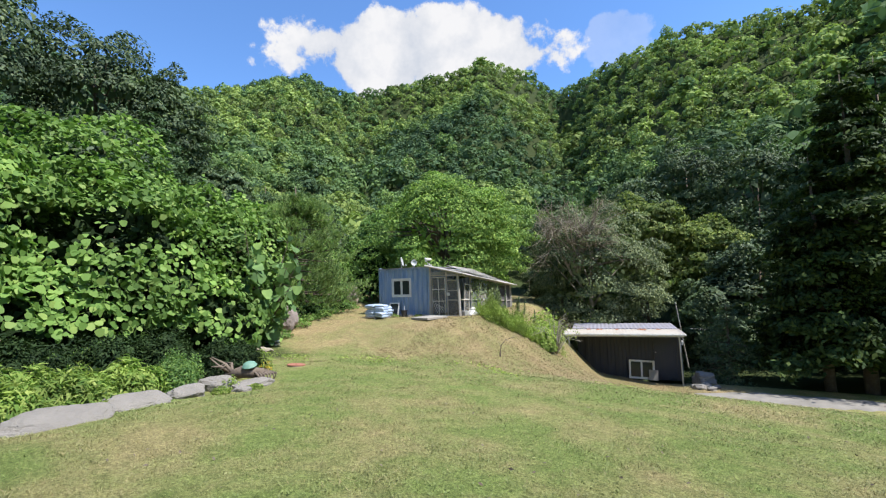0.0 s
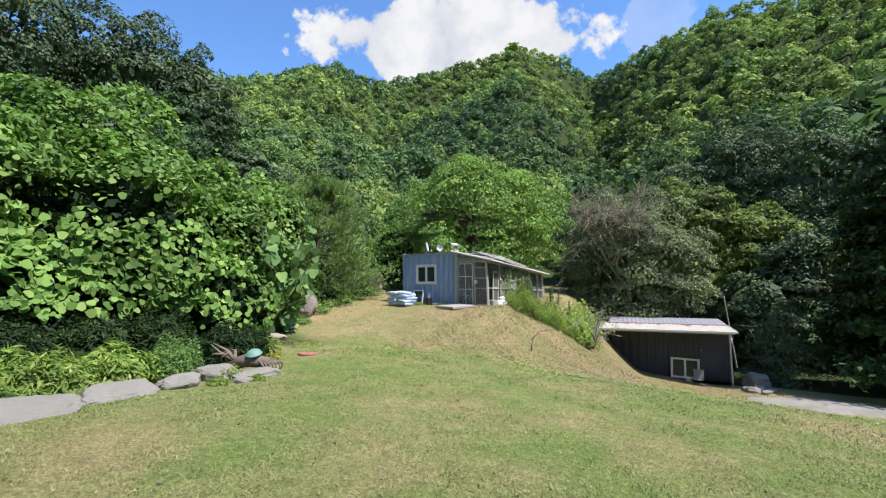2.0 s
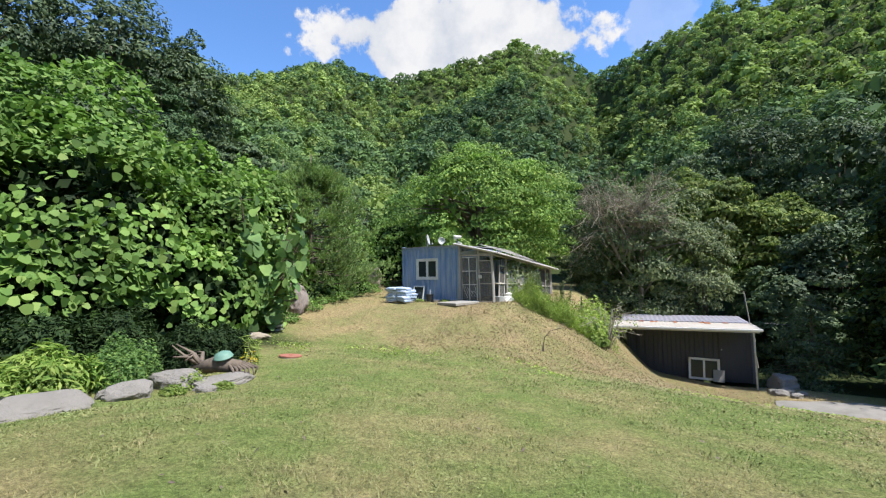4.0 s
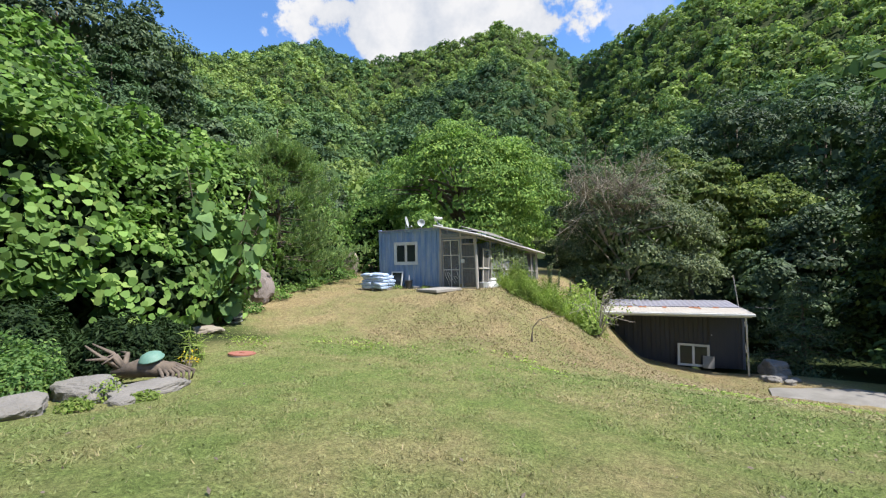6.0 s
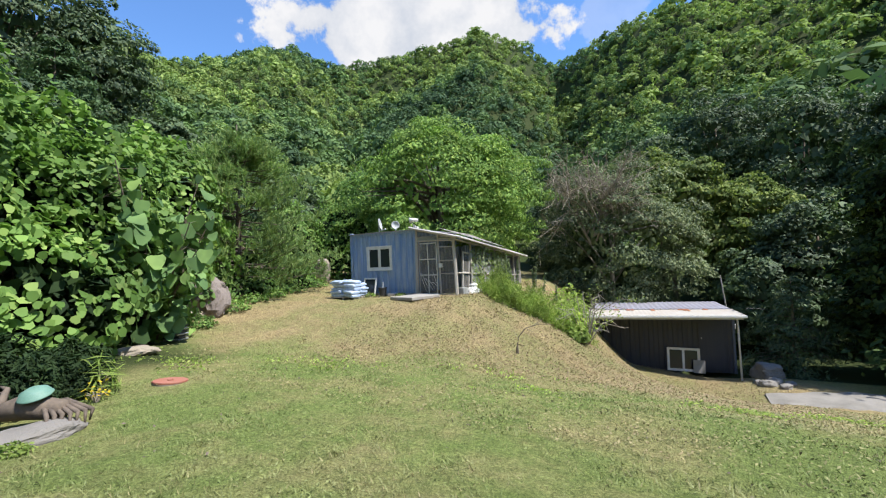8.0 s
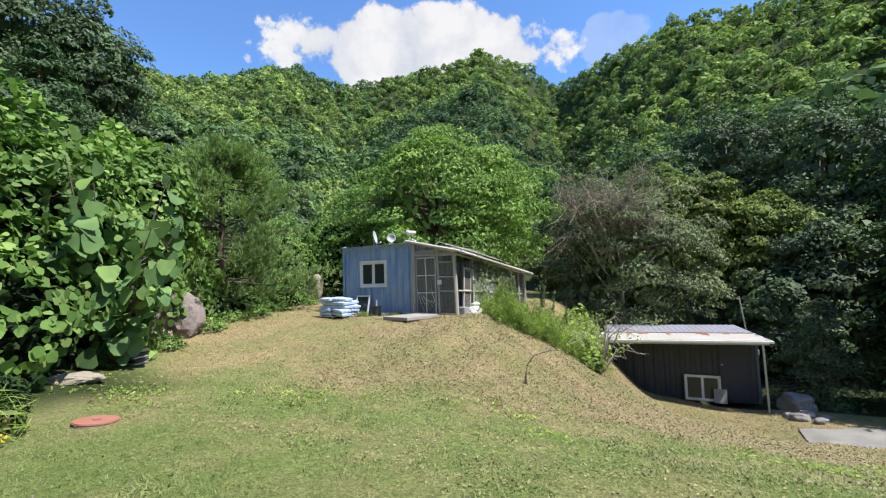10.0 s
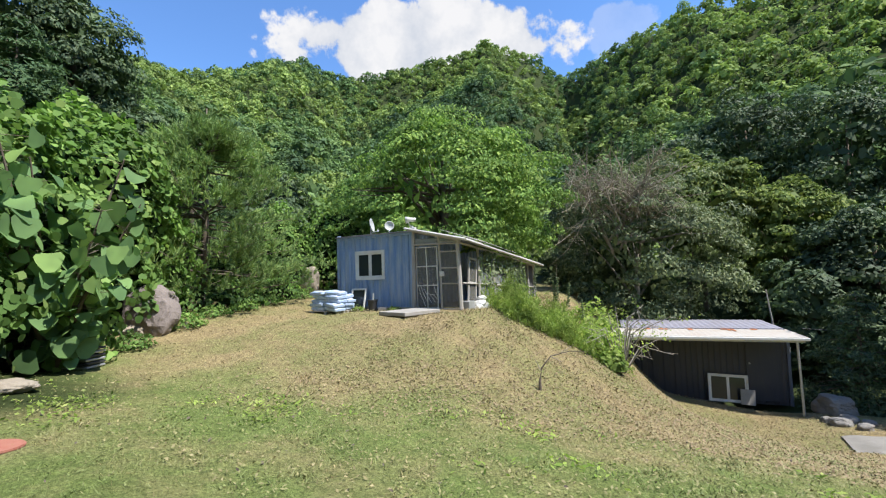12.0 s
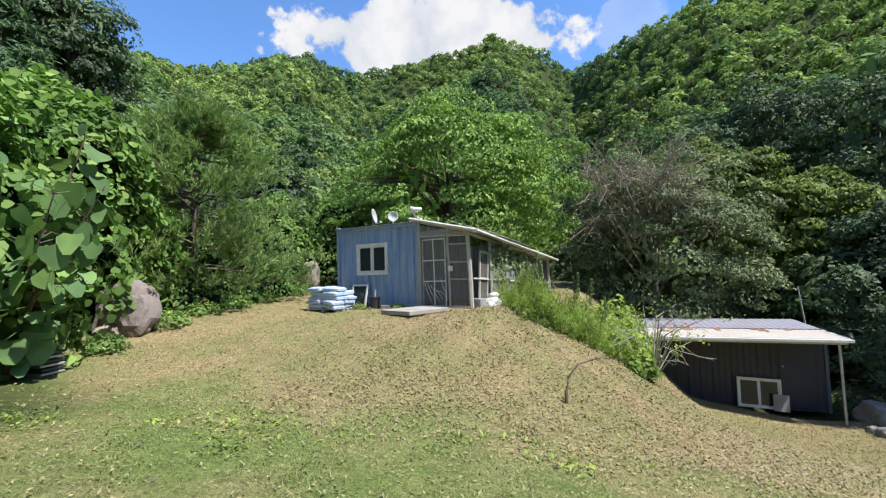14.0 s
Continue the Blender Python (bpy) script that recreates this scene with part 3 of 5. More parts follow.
part("roof", roof_sheet(-0.35, 7.5, 0.02), SHEET, porch, "pale grey sheet roof with rust stains")
part("roof_patch", roof_sheet(0.9, 4.2, 0.09, 0.5, 2.2), SHEET, porch)
for j, y in enumerate((1.3, 2.6, 3.9, 5.2, 6.4, 7.3)):
    pole((PW + 0.02, y, -0.5 - 0.1 * j), (PW, y, 2.16 - 0.096 * y), 0.045, "post")
pole((PW, -0.1, 2.14), (PW, 7.4, 1.46), 0.04, "eave_beam")
part("fascia", tube([(2.13, -0.36, 2.19), (2.13, 3.5, 1.82), (2.13, 7.5, 1.43)], [0.05, 0.05, 0.05], 4), SHEET, porch)
part("front_fascia", tube([(-0.1, -0.37, 2.70), (2.13, -0.37, 2.2)], [0.045, 0.045], 4), SHEET, porch)
pole((PW, 0.1, 0.85), (PW, 7.3, 0.45), 0.03, "rail")
part("side_net", box((PW - 0.03, 1.35, 0.0), (PW - 0.027, 5.2, 1.66)), FILM, porch, "torn grey-green film hung along the side")
part("rear_net", box((PW - 0.04, 5.25, 0.0), (PW - 0.037, 7.3, 1.4)), DARK_IN, porch)
part("floor", box((0, 0.0, -0.5), (PW, 7.3, -0.02)), CONCRETE, porch)
part("back_wall", box((0.0, 7.2, -0.3), (PW, 7.3, 1.5)), OLD_WOOD, porch)


# ---- shed: dark container under a sheet canopy ----
SHED = pose(0.38, 29.59, -3.95, 0, 0, 9.8)
shed = thing("storage_shed", SHED, "dark blue container shed under a rusty sheet canopy", "shed")
bm = corrugated(-5.75, 0.3, -0.4, 2.42, 0.45, 0.03)
bm.transform(Matrix.Translation((0, 2.0, 0)))
part("front_panel", bm, NAVY, shed)
# right side takes the paler blue, its light put into the colour
for sx in (-5.75, 0.3):
    bm = corrugated(0, 2.6, -0.4, 2.42)
    bm.transform(Matrix.Translation((sx, 2.0, 0)) @ Matrix.Rotation(radians(90), 4, "Z"))
    part("side_panel", bm, NAVY_LIT if sx > 0 else NAVY, shed)
part("rear_panel", box((-5.75, 4.55, -0.4), (0.3, 4.6, 2.42)), NAVY, shed)
for sx in (-5.8, 0.22):
    part("corner_post", box((sx, 1.94, -0.4), (sx + 0.12, 2.06, 2.45), 0.01), NAVY_LIT if sx > 0 else NAVY, shed)
# a wide door leaf at the end of the front
part("door", box((-1.25, 1.93, -0.25), (-0.1, 1.985, 2.2), 0.01), NAVY, shed, "dark blue steel door")
part("door_handle", tube([(-1.15, 1.86, 1.32), (-1.15, 1.93, 1.32)], [0.035, 0.03], 8), STEEL, shed)
for x in (0.0, -6.15):
    part("post", tube([(x, 0.0, -0.25), (x - 0.04, 0.0, 2.62)], [0.045, 0.045], 8), STEEL, shed)


def canopy(x0, x1, y0, z0, y1, z1, pitch, thick, depth=0.02):
    bm = bmesh.new()
    n = int((x1 - x0) / pitch * 2)
    lo, hi = [], []
    for i in range(n + 1):
        x = x0 + (x1 - x0) * i / n
        d = depth * (i % 2)
        lo.append([bm.verts.new((x, y0, z0 + d)), bm.verts.new((x, y1, z1 + d))])
        hi.append([bm.verts.new((x, y0, z0 + d - thick)), bm.verts.new((x, y1, z1 + d - thick))])
    for i in range(n):
        bm.faces.new((lo[i][0], lo[i + 1][0], lo[i + 1][1], lo[i][1]))
        bm.faces.new((hi[i][1], hi[i + 1][1], hi[i + 1][0], hi[i][0]))
        bm.faces.new((lo[i][0], hi[i][0], hi[i + 1][0], lo[i + 1][0]))
    return bm


part("canopy", canopy(-6.5, 0.28, -0.12, 2.70, 2.1, 2.74, 0.19, 0.02, 0.008), RUST_SHEET, shed, "white canopy sheet with rust streaks")
part("roof", canopy(-6.1, 0.2, 1.95, 2.77, 4.8, 2.84, 0.25, 0.03, 0.022), GREY_SHEET, shed, "faded grey ribbed roof")
part("gutter", box((-6.52, -0.2, 2.58), (0.32, -0.1, 2.69), 0.02), WHITE, shed, "white gutter along the canopy edge")
part("beam", box((-6.4, -0.04, 2.50), (0.2, 0.04, 2.58)), STEEL, shed)
for x in (-6.1, -4.1, -2.0, 0.0):
    part("rafter", tube([(x, 0.0, 2.6), (x, 2.0, 2.66)], [0.03, 0.03], 6), STEEL, shed)
rust = np.random.default_rng(17)
for x in (-5.0, -4.45, -4.25, -3.3, -2.0, -1.85, -1.7, -0.9):
    w, l = rust.uniform(0.05, 0.16), rust.uniform(0.25, 0.7)
    part("rust_streak", box((x - w, 1.95 - l, 2.752), (x + w * 0.7, 1.99, 2.757)), RUST, shed, "orange rust streak")
part("gable_fill", box((-5.75, 2.03, 2.4), (0.3, 2.06, 2.73)), NAVY, shed)


# ---- woods and plants ----
def crown_points(lobes, per, lobe, flat, r, low=-0.45, up=0.2):
    """Leaf places and facings of a crown of unit radius: boughs as rounded pads of foliage, set over its outer part."""
    d = sphere_points(lobes * 3, r)
    d = d[d[:, 2] > low][:lobes]
    m = len(d)
    size = lobe * r.uniform(0.7, 1.35, (m, 1))
    c = d * (1.0 - size * 0.8) * r.uniform(0.72, 1.0, (m, 1))
    e = sphere_points(m * per, r).reshape(m, per, 3)
    flip = np.sum(e * d[:, None], -1) + 0.7 * e[..., 2] < -0.25
    e = np.where(flip[..., None], -e, e)
    reach = r.uniform(0.55, 1.08, (m, per, 1)) ** 0.6
    off = e * reach * size[:, None] * np.array([1, 1, flat])
    # pads sag towards their outer rim
    off[..., 2] -= 0.22 * (off[..., 0] * d[:, None, 0] + off[..., 1] * d[:, None, 1]) + 0.25 * size * (1 - e[..., 2] ** 2)
    n = unit(e * np.array([0.8, 0.8, 1.0]) + d[:, None] * 0.35 + np.array([0, 0, up]))
    return (c[:, None] + off).reshape(-1, 3), n.reshape(-1, 3)


def core_points(n, r, low=-0.6):
    """Places and facings of the foliage within a crown of unit radius."""
    d = sphere_points(n, r)
    d = d[d[:, 2] > low]
    return d * r.uniform(0.45, 0.72, (len(d), 1)), d


def trunk_mesh(base, top, radius, limbs, crown_c, crown_r, r):
    bm = bmesh.new()
    b, t = Vector(base), Vector(top)
    mid = b.lerp(t, 0.5) + Vector((r.normal(0, 0.15), r.normal(0, 0.15), 0))
    add_tube(bm, [b - Vector((0, 0, 0.3)), b + Vector((0, 0, 0.25)), mid, t], [radius * 1.35, radius, radius * 0.75, radius * 0.25], 9)
    for i in range(limbs):
        k = r.uniform(0.3, 0.85)
        s = b.lerp(t, k)
        d = sphere_points(1, r)[0]
        e = Vector(crown_c) + Vector((d[0] * crown_r[0], d[1] * crown_r[1], abs(d[2]) * crown_r[2] * 0.6)) * 0.85
        m = s.lerp(e, 0.5) + Vector((0, 0, 0.3))
        add_tube(bm, [s, m, e], [radius * 0.4, radius * 0.22, radius * 0.05], 5)
    return bm


def broad_tree(label, base, centre, radii, leaves, material, leaf=0.2, seed=1, radius=0.2, flat=0.5, lobe=0.24, bark=None, lobes=110, name="tree", limbs=9, group="", low=-0.6, core=700, slim=0.6):
    r = np.random.default_rng(seed)
    tr = thing(name, pose(0, 0, 0), label, "tree", group)
    smooth(part("trunk", trunk_mesh(base, (centre[0], centre[1], centre[2] + radii[2] * 0.4), radius, limbs, centre, radii, r), bark or BARK, tr))
    p, n = crown_points(lobes, leaves // lobes, lobe, flat, r, low)
    lump = 1 + 0.14 * np.sin(p[:, :1] * 5 + seed) * np.cos(p[:, 1:2] * 4.3 + seed * 2)
    q, m = core_points(core, r, low)
    size = np.concatenate([np.full(len(p), leaf), np.full(len(q), leaf * 2.6)])
    p, n = np.concatenate([p * lump, q]), np.concatenate([n, m])
    shapes_mesh("crown", leaf_polys(np.array(centre) + p * np.array(radii), n, size, size * slim, LEAF5, 0.34, 0.45, r), 4, material, tr)
    return tr


def conifer(label, base, height, spread, material, leaves, seed, leaf=0.28, name="conifer", droop=0.25, start=0.12, power=0.8, aspect=0.3, group=""):
    """A tapering evergreen: whorls of branches with drooping sprays."""
    r = np.random.default_rng(seed)
    tr = thing(name, pose(0, 0, 0), label, "tree", group)
    b = Vector(base)
    bm = tube([b - Vector((0, 0, 0.4)), b + Vector((0, 0, height * 0.5)), b + Vector((0, 0, height))], [0.045 * height ** 0.7, 0.028 * height ** 0.7, 0.01], 8)
    n_br = 70
    hs = np.sort(r.uniform(start, 0.98, n_br))
    az = r.uniform(0, math.tau, n_br)
    ln = spread * (1 - (hs - start) / (1 - start)) ** power * r.uniform(0.7, 1.15, n_br) + 0.15
    ends = np.stack([np.cos(az) * ln, np.sin(az) * ln, hs * height - droop * ln], 1) + np.array(base)
    roots = np.stack([np.zeros(n_br), np.zeros(n_br), hs * height], 1) + np.array(base)
    for a, e, l in zip(roots, ends, ln):
        add_tube(bm, [a, (a + e) / 2 + np.array([0, 0, 0.08 * l]), e], [0.012 + 0.012 * l, 0.012 + 0.006 * l, 0.006], 4)
    smooth(part("trunk", bm, BARK, tr))
    i = r.choice(n_br, leaves, p=ln / ln.sum())
    k = r.uniform(0.25, 1.05, (leaves, 1)) ** 0.7
    p = roots[i] * (1 - k) + ends[i] * k + r.normal(0, 1, (leaves, 3)) * np.array([1, 1, 0.45]) * (0.10 + 0.13 * ln[i])[:, None]
    n = unit(np.array([0, 0, 0.8]) + unit(ends[i] - roots[i]) * 0.6)
    shapes_mesh("crown", leaf_polys(p, n, leaf, leaf * aspect, LEAF4, 0.55, 0.1, r), 4, material, tr)
    return tr


def pine(label, base, height, spread, material, tufts, seed, name="pine_tree"):
    """A soft pine: bent branches that end in upright brushes of long needles."""
    r = np.random.default_rng(seed)
    tr = thing(name, pose(0, 0, 0), label, "tree")
    b = np.array(base)
    bm = tube([b - np.array([0, 0, 0.4]), b + np.array([0.15, 0, height * 0.5]), b + np.array([0.05, 0.1, height * 0.97])], [0.16, 0.10, 0.02], 8)
    tips, ways = [], []
    for i in range(90):
        h = r.uniform(0.12, 0.97)
        a = r.uniform(0, math.tau)
        l = spread * min(1.0, 1.55 * (1 - h) ** 0.75) * r.uniform(0.7, 1.08) + 0.2
        s = b + np.array([0.1, 0.03, h * height * 0.92])
        e = s + np.array([math.cos(a) * l, math.sin(a) * l, 0.3 * l * r.uniform(-0.2, 1.2)])
        add_tube(bm, [s, (s + e) / 2 - np.array([0, 0, 0.07 * l]), e], [0.035, 0.022, 0.008], 4)
        for k in range(tufts // 90):
            f = r.uniform(0.42, 1.02)
            tips.append(s * (1 - f) + e * f + r.normal(0, 1, 3) * np.array([0.24, 0.24, 0.13]) * (0.6 + 0.25 * l))
            ways.append((math.cos(a) * 0.55, math.sin(a) * 0.55, 0.75))
    smooth(part("trunk", bm, BARK, tr))
    tips, ways = np.array(tips), unit(np.array(ways) + r.normal(0, 0.28, (len(tips), 3)))
    per = 34
    d = unit(ways[:, None] + r.normal(0, 0.42, (len(tips), per, 3)))
    L = r.uniform(0.16, 0.27, (len(tips), per, 1))
    c = tips[:, None] + d * L * 0.5 + ways[:, None] * r.uniform(-0.16, 0.12, (len(tips), per, 1))
    side = unit(np.cross(d, r.normal(0, 1, d.shape))) * 0.013
    v = np.stack([c - d * L * 0.5, c + side, c + d * L * 0.5, c - side], 2).reshape(-1, 4, 3)
    shapes_mesh("crown", v, 4, material, tr)
    return tr


def scatter_crowns(name, label, spots, sizes, template_sets, leaf, material, seed):
    """One mesh of many crowns for woods that nobody could count."""
    r = np.random.default_rng(seed)
    out = []
    which = r.integers(0, len(template_sets), len(spots))
    for w, (p, n, k) in enumerate(template_sets):
        sel = np.flatnonzero(which == w)
        if not len(sel):
            continue
        a = r.uniform(0, math.tau, len(sel))
        ca, sa = np.cos(a)[:, None], np.sin(a)[:, None]
        q = np.stack([p[None, :, 0] * ca - p[None, :, 1] * sa, p[None, :, 0] * sa + p[None, :, 1] * ca, np.broadcast_to(p[None, :, 2], (len(sel), len(p)))], -1)
        m = np.stack([n[None, :, 0] * ca - n[None, :, 1] * sa, n[None, :, 0] * sa + n[None, :, 1] * ca, np.broadcast_to(n[None, :, 2], (len(sel), len(n)))], -1)
        pos = spots[sel][:, None] + q * sizes[sel][:, None]
        size = (sizes[sel].mean(1)[:, None] * leaf * k[None]).reshape(-1)
        out.append(leaf_polys(pos.reshape(-1, 3), m.reshape(-1, 3), size, size * 0.62, LEAF4, 0.3, 0.3, r))
    ob = shapes_mesh(name, np.concatenate(out), 4, material)
    return tagged(ob, label, "woods", "", "stuff")


def crown_set(lobes, per, lobe, flat, core, big, seed):
    """A crown template: places, facings and relative sizes of its leaf clumps."""
    r = np.random.default_rng(seed)
    p, n = crown_points(lobes, per, lobe, flat, r, -0.3)
    q, m = core_points(core, r, -0.4)
    return np.concatenate([p, q]), np.concatenate([n, m]), np.concatenate([np.ones(len(p)), np.full(len(q), big)])


def hill_spots(r0, r1, gap, az0, az1, seed, keep=None):
    r = np.random.default_rng(seed)
    spots, d = [], r0
    while d < r1:
        n = int((az1 - az0) / 180 * math.pi * d / gap)
        az = az0 + (np.arange(n) + r.uniform(-0.4, 0.4, n)) * (az1 - az0) / n
        rr = d + r.uniform(-0.45, 0.45, n) * gap
        foot, ridge = np.interp(az, SKY_AZ, FOOT_R), np.interp(az, SKY_AZ, SKY_R)
        ok = (rr > foot + 4) & (rr < ridge + 6)
        x, y = EYE0[0] + rr * np.sin(np.radians(az)), EYE0[1] + rr * np.cos(np.radians(az))
        if keep is not None:
            ok &= keep(x, y)
        spots.append(np.stack([x, y, land(x, y)], 1)[ok])
        d += gap * 0.85
    return np.concatenate(spots)


def hill_woods():
    r = np.random.default_rng(11)
    coarse = [crown_set(11, 8, 0.42, 0.7, 10, 1.9, i) for i in range(6)]
    fine = [crown_set(28, 13, 0.27, 0.5, 44, 2.7, 20 + i) for i in range(6)]
    for name, where, r0, r1, gap, leaf, sets, seed in (("far_woods", "on the far slopes", 100, 320, 3.9, 0.36, coarse, 31), ("near_woods", "at the foot of the slopes", 44, 100, 5.0, 0.17, fine, 32)):
        s = hill_spots(r0, r1, gap, -84, 20, seed)
        k = r.lognormal(0, 0.25, (len(s), 1))
        size = k * (np.array([2.35, 2.35, 2.2]) if r0 > 90 else np.array([3.0, 3.0, 2.8]))
        s = s + np.array([0, 0, 1.8]) * k
        drift = np.sin(s[:, 0] * 0.035 + 1.5 * np.sin(s[:, 1] * 0.02)) + np.sin(s[:, 1] * 0.045 + s[:, 0] * 0.02) + r.normal(0, 0.8, len(s))
        # broadleaf woods on the slope that closes the valley: sunlight painted as paler tone high up, dark ones at its
        # foot
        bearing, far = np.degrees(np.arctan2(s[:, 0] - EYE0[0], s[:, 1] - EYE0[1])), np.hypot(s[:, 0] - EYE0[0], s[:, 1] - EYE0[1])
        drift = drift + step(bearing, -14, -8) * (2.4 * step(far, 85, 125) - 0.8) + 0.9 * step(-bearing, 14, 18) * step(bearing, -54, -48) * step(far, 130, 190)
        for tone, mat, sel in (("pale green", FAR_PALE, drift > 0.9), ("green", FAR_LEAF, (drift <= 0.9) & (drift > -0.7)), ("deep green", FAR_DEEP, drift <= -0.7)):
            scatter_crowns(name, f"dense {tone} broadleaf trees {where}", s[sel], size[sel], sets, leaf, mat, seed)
    # dark pines among them
    s = hill_spots(60, 200, 24, -60, 34, 77)
    size = r.uniform(0.8, 1.2, (len(s), 1)) * np.array([2.3, 2.3, 3.6])
    scatter_crowns("far_pines", "dark pines standing out of the hillside woods", s + np.array([0, 0, 4.0]), size, [crown_set(40, 12, 0.25, 0.5, 20, 2.0, 40 + i) for i in range(3)], 0.17, PINE_LEAF, 78)
    # the side of the valley behind the walker
    s = hill_spots(60, 300, 23, 20, 276, 51)
    size = r.uniform(0.8, 1.3, (len(s), 1)) * np.array([11.0, 11.0, 7.0])
    scatter_crowns("rear_woods", "green woods on the slopes behind the lawn", s + np.array([0, 0, 3.0]), size, coarse[:3], 0.34, FAR_LEAF, 52)


hill_woods()


def vine_mounds(name, label, mounds, per_area, leaf, material, seed, template=LEAF6, aspect=0.95, inner=True, gaps=0.24, hollows=()):
    """Leaf-covered heaps of climbing vines with hollows between them."""
    r = np.random.default_rng(seed)
    ob = thing(name, pose(0, 0, 0), label, "vines")
    pts, nor = [], []
    for i, (c, rad) in enumerate(mounds):
        c, rad = np.array(c), np.array(rad)
        n = int(per_area * 4 * math.pi * ((rad[0] * rad[1] + rad[0] * rad[2] + rad[1] * rad[2]) / 3))
        d = sphere_points(n, r)
        d = d[d[:, 2] > -0.45]
        bump = np.array([noise.noise(Vector(v * 2.2) + Vector((i * 5.1, seed, 0))) * 0.32 + noise.noise(Vector(v * 6) + Vector((seed, i, 0))) * 0.12 for v in d])
        hole = np.array([noise.noise(Vector(v * np.array([2.6, 2.6, 4.2])) + Vector((3.3, i * 2.7, seed))) for v in d])
        keep = (hole > -gaps) | (r.uniform(0, 1, len(d)) < 0.08)
        p = c + d * rad * (1 + bump + r.normal(0, 0.025, len(d)))[:, None]
        p, d = p[keep], d[keep]
        for j, (c2, r2) in enumerate(mounds):
            if j != i:
                out = np.sum(((p - np.array(c2)) / (np.array(r2) * 0.85)) ** 2, 1) > 1
                p, d = p[out], d[out]
        pts.append(p)
        nor.append(unit(d / rad + np.array([0, 0, 0.12])))
    p, n = np.concatenate(pts), np.concatenate(nor)
    ok = p[:, 2] > land(p[:, 0], p[:, 1]) + 0.02
    for h, hr in hollows:
        ok &= (np.sum(((p - np.array(h)) / np.array(hr)) ** 2, 1) > 1) | (r.uniform(0, 1, len(p)) < 0.06)
    p, n = p[ok], n[ok]
    shapes_mesh("leaves", leaf_polys(p, n, leaf, leaf * aspect, template, 0.5, 0.9, r), len(template), material, ob)
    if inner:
        # stems and foliage within, the shade put into a dark leaf colour
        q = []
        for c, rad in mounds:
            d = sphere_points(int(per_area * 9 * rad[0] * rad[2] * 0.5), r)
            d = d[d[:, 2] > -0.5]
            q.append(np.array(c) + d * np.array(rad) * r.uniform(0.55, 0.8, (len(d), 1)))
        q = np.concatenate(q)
        shapes_mesh("inner_shade_leaves", leaf_polys(q, unit(r.normal(0, 1, q.shape)), 0.34, 0.2, LEAF4, 0.8, 0.3, r), 4, YEW_SHADE_LEAF, ob, "dark inner leaves that stand in for shade within the vines")
    for c, rad in mounds:
        for k in range(4):
            a = r.uniform(0, math.tau)
            x, y = c[0] + math.cos(a) * rad[0] * 0.6, c[1] + math.sin(a) * rad[1] * 0.6
            z0 = land1(x, y)
            part("stem", tube([(x, y, z0 - 0.1), (x + r.normal(0, 0.3), y + r.normal(0, 0.3), (z0 + c[2]) / 2), (c[0], c[1], c[2] + rad[2] * 0.6)], [0.05, 0.035, 0.015], 5), BARK, ob)
    return ob


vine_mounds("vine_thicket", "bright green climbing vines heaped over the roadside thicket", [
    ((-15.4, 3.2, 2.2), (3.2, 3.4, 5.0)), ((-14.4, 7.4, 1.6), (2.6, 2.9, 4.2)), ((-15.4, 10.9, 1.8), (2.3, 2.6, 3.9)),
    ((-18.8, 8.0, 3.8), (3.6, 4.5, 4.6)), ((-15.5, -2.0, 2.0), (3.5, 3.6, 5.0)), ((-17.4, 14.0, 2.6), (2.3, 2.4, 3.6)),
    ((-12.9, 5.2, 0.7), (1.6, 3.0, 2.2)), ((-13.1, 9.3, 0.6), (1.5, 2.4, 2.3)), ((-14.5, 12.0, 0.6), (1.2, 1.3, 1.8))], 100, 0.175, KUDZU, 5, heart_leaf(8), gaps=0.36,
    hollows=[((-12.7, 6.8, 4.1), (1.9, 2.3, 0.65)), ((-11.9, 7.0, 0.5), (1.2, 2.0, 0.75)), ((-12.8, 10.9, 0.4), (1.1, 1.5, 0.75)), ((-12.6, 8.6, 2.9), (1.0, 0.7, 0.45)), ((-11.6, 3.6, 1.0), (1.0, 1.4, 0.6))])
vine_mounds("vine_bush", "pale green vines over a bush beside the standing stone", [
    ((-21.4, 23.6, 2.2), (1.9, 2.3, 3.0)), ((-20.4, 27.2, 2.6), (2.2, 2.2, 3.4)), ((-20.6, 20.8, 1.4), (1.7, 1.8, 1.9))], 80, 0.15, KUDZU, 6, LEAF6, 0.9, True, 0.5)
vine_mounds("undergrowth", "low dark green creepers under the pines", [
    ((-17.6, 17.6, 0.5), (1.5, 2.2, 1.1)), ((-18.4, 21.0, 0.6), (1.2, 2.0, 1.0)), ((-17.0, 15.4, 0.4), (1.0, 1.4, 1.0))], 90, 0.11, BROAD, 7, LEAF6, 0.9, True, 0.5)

broad_tree("tall bright green broadleaf tree behind the container hut", (-14.6, 29.2, 0.2), (-14.2, 28.6, 5.3), (6.1, 5.6, 5.8), 58000, CROWN_LEAF, 0.19, 3, 0.28, 0.24, 0.20, None, 210, limbs=14, low=-0.7, core=1000, slim=0.5)
broad_tree("grey-green tree with a bare twiggy crown beside the shed", (-6.0, 37.4, -4.2), (-5.6, 36.9, 2.3), (5.7, 4.6, 6.6), 42000, GREY_LEAF, 0.20, 4, 0.22, 0.26, 0.18, GREY_BARK, 210, limbs=12, low=-0.8, core=900, slim=0.48)


